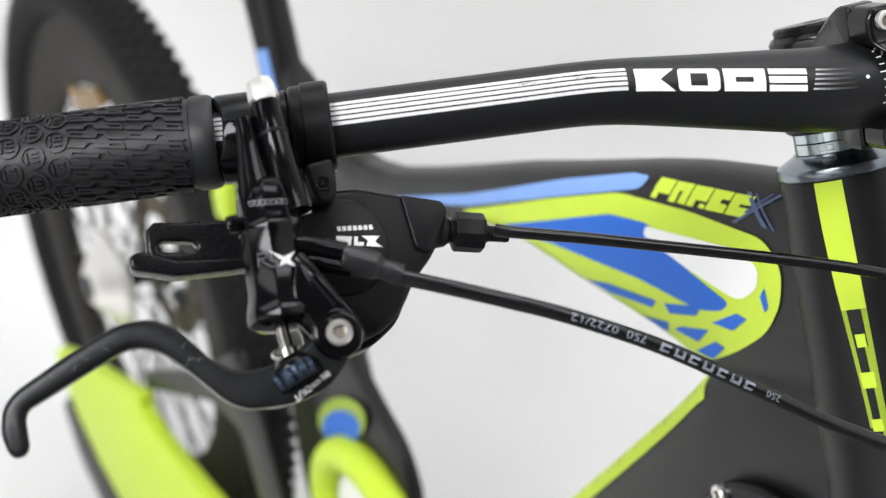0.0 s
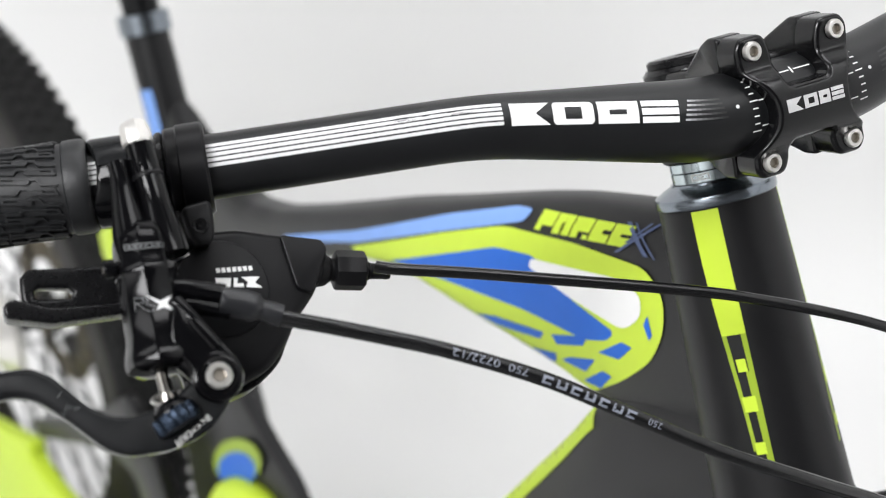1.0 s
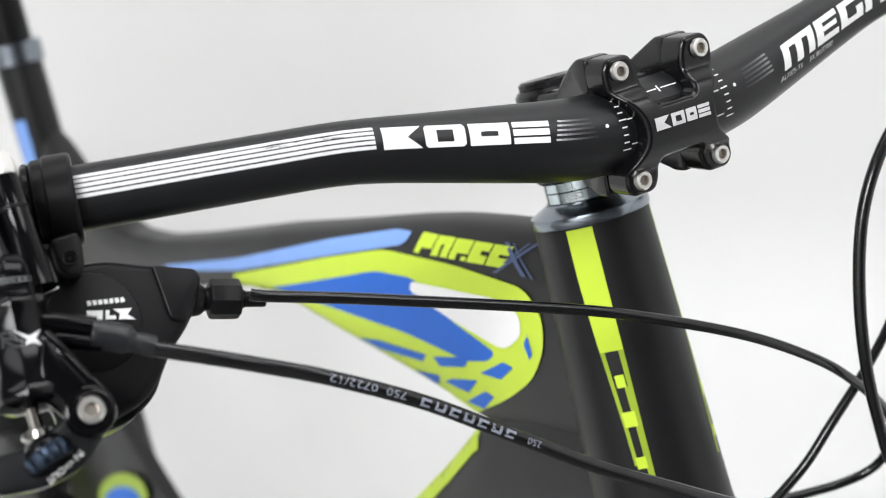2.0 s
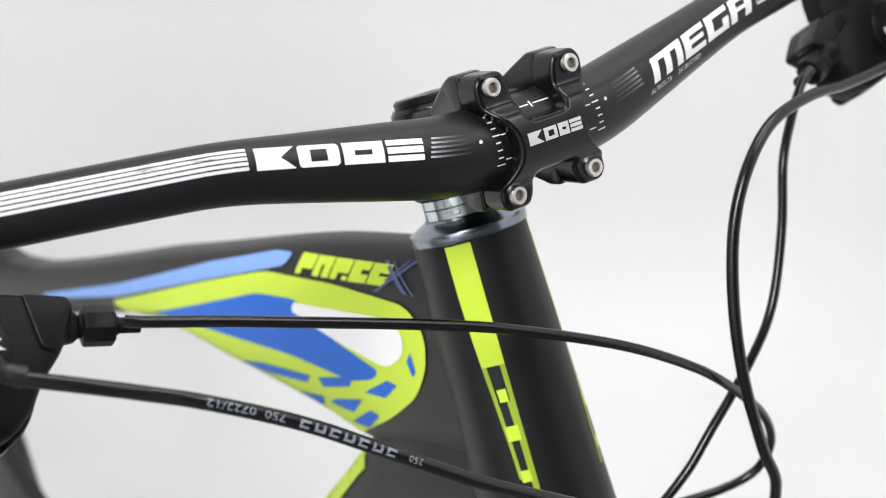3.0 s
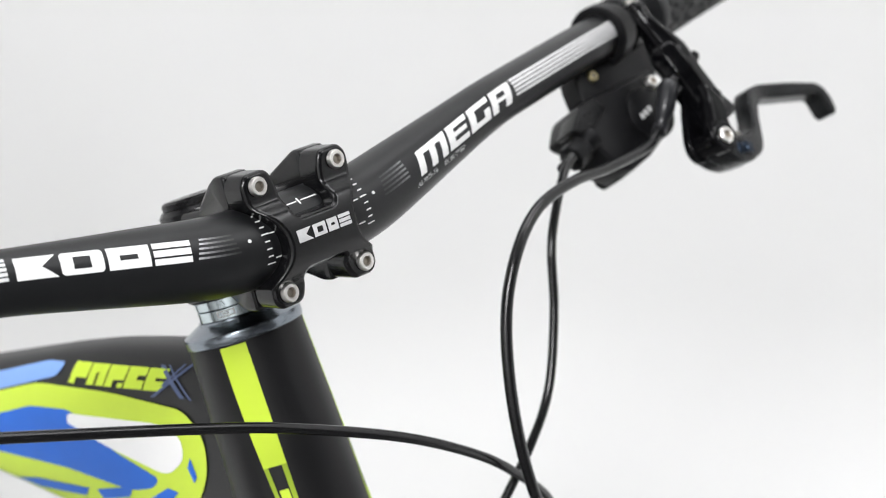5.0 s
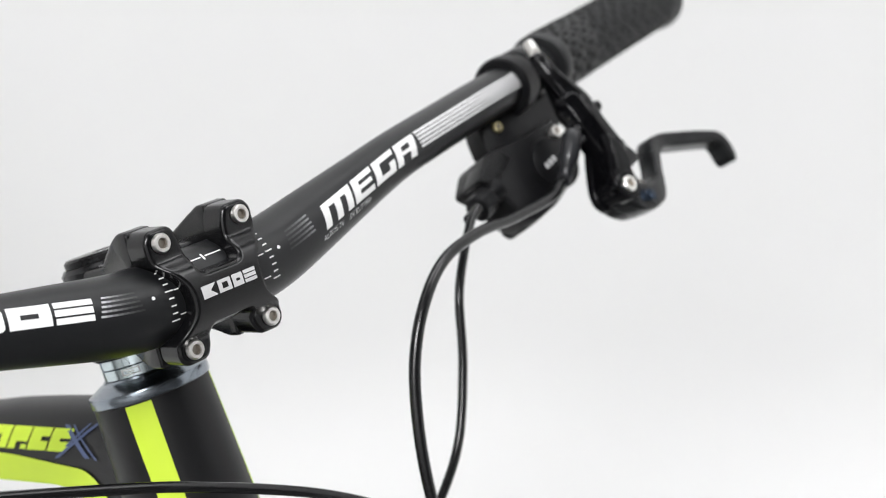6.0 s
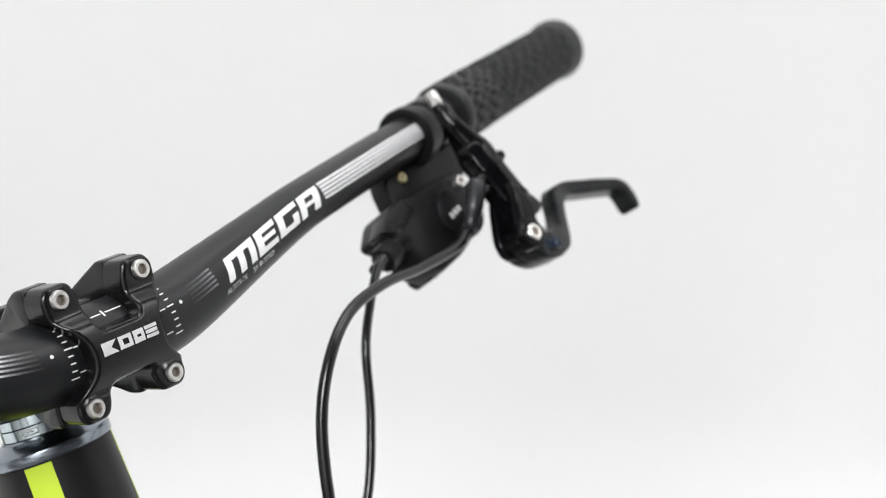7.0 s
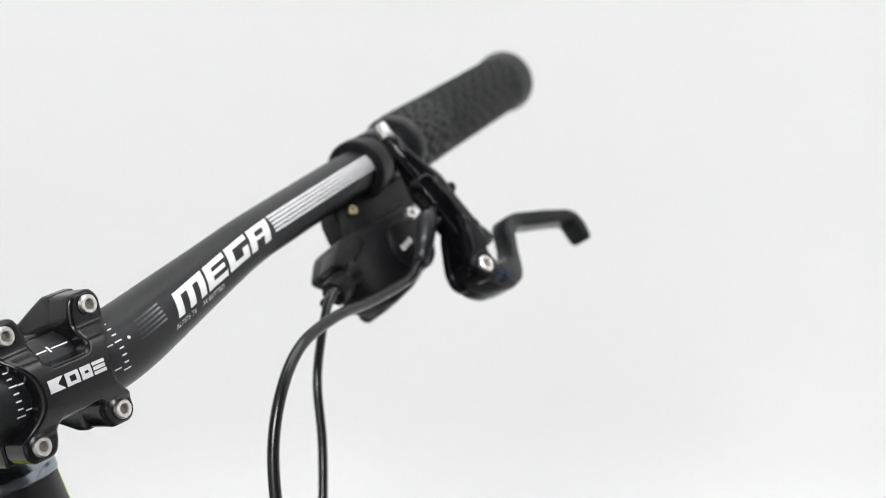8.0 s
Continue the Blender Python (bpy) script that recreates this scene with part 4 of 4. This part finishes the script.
    if s > 0:
        d = Vector((-0.935, -0.354))
        e = Vector((0.354, -0.935))
        for text, at in (("IN", (-6.0, -9.6)), ("<>", (-9.2, -11.0)), ("OUT", (-12.4, -12.2))):
            tri = words(text, 2.9)
            part("lettering", print_on([[tuple(Vector(at) + d * p[0] + e * (p[1] - 0.2)) for p in q] for q in tri], lambda u, v: B(u, v, 4.12 + back(u)), 9), M_WHITE, bl, "white reach lettering", smooth=False)
    # banjo arm and rubber boot of the hose
    port = [(-6, 32, -3), (0, 30, -2), (11.5, 24.6, -2)] if s > 0 else [(-8, 38, -6), (-3, 36, -7), (3, 33.5, -8)]
    part("hose_port", merge(sweep(spline([B(*p) for p in port], 0.003), 0.0034, 24), sweep(spline([B(p[0], p[1] - 5.4, p[2]) for p in port], 0.003), 0.0026, 20)), M_GLOSS, t, "ribbed hose port")
    path = spline([B(9.5, 23.2, -2), B(14, 21.0, -2), B(18.5, 18.4, -2), B(21, 16.6, -2), B(26.4, 13.0, -2)], 0.001)
    if s < 0:
        path = spline([B(2, 34.5, -8.5), B(5, 31, -8.6), V(219.0, 7.0, -33.5), V(215.5, 8, -40.0), V(212, 7, -41.4)], 0.0015)
    L = len(path)
    part("hose_boot", sweep(path, [(0.0044 + 0.0003 * ease(0, 0.05, k / L) - 0.0015 * ease(0.52, 0.66, k / L) + (0.0003 if 0.7 < k / L < 0.96 else 0)) for k in range(L)], 28), M_BOOT, t, "grey rubber hose boot")
    # prints on the cylinder
    if s > 0:
        surface = BVHTree.FromPolygons([v.co.copy() for v in body.data.vertices], [tuple(f.vertices) for f in body.data.polygons])
        out = (B(-0.17, -0.166, 0.97) - B(0, 0, 0)).normalized()

        def on_body(u, v):
            base = B(u, v, 5) + out * 0.03 - t.location
            place = surface.ray_cast(base, -out, 0.06)[0]
            return place + t.location + out * 0.00012 if place else B(u, v, 4)
        cross = [[(-12.8, 30.4), (-9.0, 27.3), (-5.2, 28.0), (-7.3, 26.0), (-6.0, 23.0), (-8.6, 25.1), (-11.0, 24.9), (-9.7, 26.4)]]
        part("model_print", print_on(cross, on_body, 1.2), M_SILVER, body, "silver cross mark")
        def stroke(pts, wd=0.09):
            for (a, b), (c, d) in zip(pts, pts[1:]):
                e = Vector((b - d, c - a)).normalized() * wd
                yield [(a - e.x, b - e.y), (c - e.x, d - e.y), (c + e.x, d + e.y), (a + e.x, b + e.y)]
        thin = list(stroke([(-17.2, 26.0), (-16.2, 30.4), (-13.6, 29.6), (-13.9, 28.2), (-16.4, 28.6), (-13.4, 25.2)])) + list(stroke([(-12.6, 28.9), (-13.4, 27.6), (-11.2, 26.2), (-11.8, 25.0), (-13.2, 25.2)]))
        part("model_print", print_on(thin, on_body, 1.5), M_GREY, body, "thin grey outline")
        for k in range(7):
            u0, v0 = -14.2 + 1.72 * k, 46.9 - 0.33 * k
            block = list(stroke([(u0, v0), (u0 + 1.2, v0 - 0.2), (u0 + 1.05, v0 - 1.7), (u0 - 0.15, v0 - 1.5), (u0, v0)], 0.13))
            part("brand_print", print_on(block, on_body, 1.5), M_GREY, body, "grey outlined brand block")


build_brake(1)
build_brake(-1)


# ---- gear shifters ----
def adjuster(S, axis, t):
    """Cable outlet, barrel adjuster and ferrule."""
    p0, p1 = (50, 6.0, -7), (80, -4.0, -7)
    mo = axis(p0, p1)
    part("outlet", lathe([(0, 6.5), (4.5, 5.6), (6.5, 4.0), (8.6, 4.0)], mo, 24), M_PLASTIC, t)
    nut = [(6.9 * math.cos(k * math.pi / 4 + 0.3), 6.9 * math.sin(k * math.pi / 4 + 0.3)) for k in range(8)]
    part("adjuster", prism(nut, 7.6, 18.6, lambda u, v, w: mo @ Vector((u / 1000, v / 1000, w / 1000)), 1.2, 2), M_PLASTIC, t, "octagonal barrel adjuster")
    part("ferrule", lathe([(18, 3.4), (20, 3.2), (20.4, 2.8), (25.5, 2.7), (26, 2.9), (27.4, 2.6), (27.4, 0)], mo, 20), M_PLASTIC, t, "cable ferrule")


def build_shifter(s):
    def S(u, v, w=0.0):
        return V(s * (-238 + u), 20 + 0.4 * v - 0.9165 * w, -40 + 0.9165 * v + 0.4 * w)
    axis = lambda p, q: frame_of(S(*p), S(*q) - S(*p), S(0, 0, 1) - S(0, 0, 0))
    t = thing("gear_shifter", S(20, 40, -8), "black plastic gear shifter clamped under the handlebar", "gear shifter", "gear shifters")
    bx = -216.5 if s > 0 else 236.0
    mb = bar_frame(bx)
    if s < 0:
        mb = mb @ Matrix.Rotation(math.pi, 4, "X")
    prof = [(-7.4, 11.4), (-7.4, 14.2), (-6.6, 15.0), (-3.4, 15.0), (-2.8, 15.8), (5.2, 15.8), (6.2, 15.0), (6.2, 11.4)]
    band = part("clamp_band", lathe(prof + [prof[0]], mb, 56), M_PLASTIC, t, "matte black clamp band")
    prof = [(-10.4, 11.4), (-10.4, 13.6), (-9.6, 14.2), (-8.2, 14.2), (-7.6, 13.4), (-7.6, 11.4)]
    part("inner_ring", lathe(prof + [prof[0]], mb, 56), M_PLASTIC2, band)
    if s > 0:
        lug = [(11.4, 36), (21.4, 36), (21.0, 31), (19.6, 24.8), (17.2, 21.4), (12.8, 21.6), (10.8, 26.0)]
        lg = part("lug", prism(lug, -4, 7.4, S, 2.2, 4, 2.5), M_PLASTIC, band, "clamp lug")
        m = axis((15.5, 28.0, 7.65), (15.5, 28.0, 9))
        part("screw_recess", lathe([(-1.5, 0), (-1.5, 1.9), (0.25, 2.1), (0.35, 2.5), (-0.2, 2.7)], m, 24), M_PLASTIC2, lg)
        part("screw", lathe([(-1.2, 1.6), (0.2, 1.5), (0.2, 0.8), (-0.6, 0.7), (-0.6, 0)], m, 12), M_GLOSS, lg, "small black clamp screw")
    if s < 0:
        part("bracket", prism([(31, 46), (22, 56), (-8, 62), (-22, 52), (-27, 34), (-14, 18), (20, 16), (37, 24), (35.5, 34)], -24, -11, S, 1.6, 3, 2.5), M_PLASTIC, t, "mounting bracket")
        build_bolt(S(23.6, 34.8, -10.2), S(0, 0, 1) - S(0, 0, 0), band, 2.8, 3.0, M_BRASS, "yellow zinc screw")
        hb = part("housing", prism([(-8, 28), (-12, 15.5), (-3, -4), (19, -13), (36, -16.5), (46, -10), (52, 4), (60.5, 11.5), (50, 22.0), (38, 24.6), (17, 25)], -26, -4, S, 2.6, 3, 3.0), M_PLASTIC, t, "moulded black housing")
        part("facet", prism([(38, 24.0), (50, 21.6), (62, 11.8), (52, 7.4), (34, 16.5)], -16, -2.6, S, 1.2, 3, 1.5), M_PLASTIC2, hb, "sloping facet")
        disc = [(8 + 15 * math.cos(a), 6 + 14 * math.sin(a)) for a in (k * math.pi / 20 for k in range(40))]
        part("cover", prism(disc, -10, -1.6, S, 1.0, 2), M_PLASTIC, hb, "round black cover")
        part("thumb_paddle", prism([(18, -4), (34, -8), (40, -12), (36, -17), (24, -15), (14, -9)], -30, -14, S, 2.0, 3, 2.0), M_PLASTIC2, t, "thumb paddle")
        part("model_print", print_on([rect(7.4, 6.4, 10.0, 9.4), rect(10.8, 5.4, 13.4, 8.4), rect(14.2, 4.4, 16.8, 7.4)], lambda u, v: S(u, v, -1.5), 5), M_PLATE, hb, "grey model blocks")
        build_bolt(S(-1.6, 20, -1.0), S(0, 0, 1) - S(0, 0, 0), band, 3.2, 4.0)
        adjuster(S, axis, t)
        return
    body = [(7, 24.5), (19, 27.0), (28, 25.6), (39, 20.5), (54.8, 14.2), (56.0, 10), (52.2, 3.0), (45.5, -4.0), (37.5, -10), (31.5, -17.0), (24, -22.6), (12, -25.0), (3, -22), (-2, -10), (0, 10)]
    bd = part("housing", prism(body, -24, 0.5, S, 3.2, 4, 3.0), M_PLASTIC, t, "moulded black housing")
    disc = [(17 + 15.5 * math.cos(a), 7 + 16.5 * math.sin(a)) for a in (k * math.pi / 20 for k in range(40))]
    part("cover", prism(disc, -4, 1.3, S, 0.8, 2), M_PLASTIC, bd, "round black cover")
    facet = [(41.0, 19.0), (54.0, 13.4), (55.2, 10), (45.2, -3.2), (40.6, 0)]
    part("facet", prism(facet, -16, 2.0, S, 1.4, 3, 1.5), M_PLASTIC, bd)
    if s > 0:
        blocks = [rect(16.8 + 1.75 * k, 12.4 - 0.38 * k, 18.1 + 1.75 * k, 14.0 - 0.38 * k) for k in range(7)]
        part("brand_print", print_on(blocks, lambda u, v: S(u, v, 1.36), 5), M_WHITE, bd, "small white brand blocks")
        blocks = [[(15.2, 8.0), (19.6, 6.7), (20.8, 9.6), (15.8, 11.1)], [(20.6, 6.4), (23.8, 5.5), (24.2, 6.7), (22.2, 7.3), (22.9, 9.0), (21.6, 9.4)],
                  [(24.6, 5.2), (29.9, 3.4), (27.9, 5.8), (29.9, 7.4), (24.0, 9.0), (25.6, 6.8)]]
        part("model_print", print_on(blocks, lambda u, v: S(u, v, 1.36), 5), M_WHITE, bd, "white model blocks")
    adjuster(S, axis, t)
    # upper lever with its slot, lower thumb paddle
    outer = [(-43.8, 24.0), (-42.4, 31.0), (-39.0, 33.2), (-30, 30.9), (-14, 27.2), (2, 22), (2, 9), (-14, 12.0), (-28, 15.4), (-42.8, 19.4)]
    inner = [(-39.6, 23.4), (-39.2, 25.6), (-37.6, 26.3), (-34, 25.3), (-31, 24.4), (-28.6, 23.5), (-27.6, 21.6), (-29.0, 19.9), (-33, 20.9), (-38.4, 22.4)]
    bm = bmesh.new()
    loops = [[bm.verts.new((u, v, w)) for u, v in poly] for poly, w in ((outer, -8.5), (outer, -15.5), (inner, -15.5), (inner, -8.5))]
    for A, Bq in zip(loops, loops[1:] + loops[:1]):
        for k in range(len(A)):
            bm.faces.new((A[k], A[(k + 1) % len(A)], Bq[(k + 1) % len(A)], Bq[k]))
    bmesh.ops.recalc_face_normals(bm, faces=bm.faces)
    rims = [e for e in bm.edges if any(e.verts[0] in lp and e.verts[1] in lp for lp in map(set, loops))]
    bmesh.ops.bevel(bm, geom=rims, offset=1.5, segments=4, affect="EDGES", profile=0.5, clamp_overlap=True)
    for v in bm.verts:
        v.co = S(*v.co)
    lever = part("release_lever", clean(bm), M_PLASTIC2, t, "slotted release lever", angle=50)
    lip = [(-50.4, 19.2), (-50.0, 23.6), (-46.5, 24.6), (-42, 22.0), (-36, 18.4), (-17, 14.0), (0, 12), (0, 8.6), (-17, 10.2), (-37, 13.4)]
    part("lip", prism(lip, -17.5, -6.0, S, 1.6, 4, 1.5), M_PLASTIC2, lever, "thumb lip")
    part("neck", prism([(6.5, 43), (16, 43), (16.5, 30), (13, 15), (4, 12), (4.5, 28)], -15, -3.5, S, 1.6, 3, 2.0), M_PLASTIC, t, "moulded neck under the clamp")
    part("barrel_nut", prism([(4.0, 20.6), (10.4, 20.6), (10.4, 23.0), (4.0, 23.0)], -3, 1.5, S, 0.7, 3), M_STEEL, t, "small steel nut")
    paddle = [(6, -20), (22, -17), (33, -10), (35.5, -14), (30, -21), (20, -26), (6, -27), (-4, -24), (-2, -20)]
    part("thumb_paddle", prism(paddle, -30, -12, lambda u, v, w: S(u, v, w), 4, 4, 4), M_PLASTIC2, t, "thumb paddle")


build_shifter(1)
build_shifter(-1)


# ---- hoses and cables ----
def build_line(name, pts, r, label, category, group, material, ribs=False):
    """A hose or cable through points; ribs: the fine rings of a braided core that show through the sheath."""
    path = spline([V(*p) for p in pts], 0.004)
    if ribs:
        fine = spline(path, 0.00034)
        bm = sweep(fine, [r / 1000 * (1 + 0.011 * math.sin(2.1 * k)) for k in range(len(fine))], 16)
    else:
        bm = sweep(path, r / 1000, 18)
    t = part(name, bm, material, None)
    tagged(t, label, category, group)
    return t, path


HOSE_R = [(-216.5, -6.3, -38.0), (-212.6, -8.0, -39.7), (-197.9, -14.0, -46.3), (-182.0, -19.0, -54.0), (-164.0, -26.0, -63.1), (-137.2, -31.0, -79.9), (-111.5, -35.0, -99.6), (-80, -36.0, -124.0), (-39.1, -34.0, -151.9), (0, -24, -180), (24, -5, -210), (36, 30, -245), (30, 62, -262)]
hose_r, path_r = build_line("brake_hose", HOSE_R, 2.55, "glossy black hydraulic brake hose with white print", "brake hose", "brake hoses", M_HOSE, True)
HOSE_L = [(215.5, 8, -40.4), (208, 6, -42.4), (196.5, 3, -45.2), (165.9, 0.0, -46), (136.9, -5.0, -44.0), (109.0, -9.0, -47.6), (88.5, -12.0, -61.0), (75.0, -12.5, -83.0), (67.5, -13.0, -113.6), (67.0, -12.0, -146.0), (74.3, -8.0, -180.9), (81.5, -4.0, -204.4), (80, 14, -238), (58, 50, -262), (35, 62, -268)]
build_line("brake_hose", HOSE_L, 2.55, "glossy black hydraulic brake hose from the far lever", "brake hose", "brake hoses", M_HOSE, True)
CABLE_R = [(-169.0, 18.5, -40.2), (-164.1, 17.0, -42.2), (-141.0, 13.0, -49.7), (-117.0, 9.0, -58.0), (-69.0, 2.0, -75.1), (-34.8, -3.0, -88.6), (13.2, -6.0, -112.3), (49.4, -4.0, -135.8), (73.5, 2.0, -156.2), (95.9, 12.0, -178.5), (105.1, 20.0, -197.3), (102.4, 30.0, -212.6), (86.8, 38.0, -217.9), (57.7, 45.0, -216.2), (30, 56, -216)]
build_line("gear_cable", CABLE_R, 2.1, "black gear cable housing looping past the head tube", "gear cable", "gear cables", M_HOSE)
CABLE_L = [(165, 19.0, -39.4), (158, 19.0, -43.5), (145.3, 16.0, -56.1), (133.0, 13.0, -73.0), (123.8, 11.0, -101), (108.8, 9.0, -131.2), (89.8, 8.0, -150.4), (63.7, 10.0, -172.2), (42.3, 14.0, -191.0), (0, 24.0, -216), (-30, 44, -232), (-36, 70, -240)]
build_line("gear_cable", CABLE_L, 2.1, "black gear cable housing from the far shifter", "gear cable", "gear cables", M_HOSE)


def hose_print():
    """White print along the right hose, upside down to the viewer."""
    L = [0.0]
    for a, b in zip(path_r, path_r[1:]):
        L.append(L[-1] + (b - a).length * 1000)
    fwd = BIKE.to_3x3() @ Vector((-0.35, -0.85, 0.4))
    def on_hose(u, v):
        i = max(i for i in range(len(L)) if L[i] <= u or i == 0)
        i = min(i, len(L) - 2)
        f = (u - L[i]) / (L[i + 1] - L[i])
        p = path_r[i].lerp(path_r[i + 1], f)
        d = (path_r[i + 1] - path_r[i]).normalized()
        out = (fwd - fwd.dot(d) * d).normalized()
        up = d.cross(out)
        a = v / 2.6
        return p + (math.cos(a) * out + math.sin(a) * up) * 0.00262
    i0 = min(range(len(path_r)), key=lambda i: (path_r[i] - V(-164, -26, -63.1)).length)
    s0 = L[i0]
    def line(text, at, size, wide=1.0):
        tri = words(text, size)
        polys = [[(s0 + at - p[0] * wide, (p[1] - size * 0.35)) for p in q] for q in tri]
        part("lettering", print_on(polys, on_hose, 1.5), M_HOSE_PRINT, hose_r, "pale printed lettering", smooth=False)
    line("750  0722/12", 25, 3.7, 1.35)
    line("250", 77, 3.3, 1.2)
    blocks = []
    for k in range(7):
        a = s0 + 30 + 5.4 * k
        blocks += [rect(a, -1.3, a + 1.0, 1.5), rect(a + 1.0, 0.6, a + 3.8, 1.5), rect(a + 2.8, -1.3, a + 3.8, 0.6)] if k % 2 else [rect(a, -1.3, a + 3.8, -0.4), rect(a, -0.4, a + 1.0, 1.5), rect(a + 1.0, 0.8, a + 3.4, 1.5)]
    part("brand_print", print_on(blocks, on_hose, 1.5), M_HOSE_PRINT, hose_r, "grey-blue brand blocks", smooth=False)


hose_print()
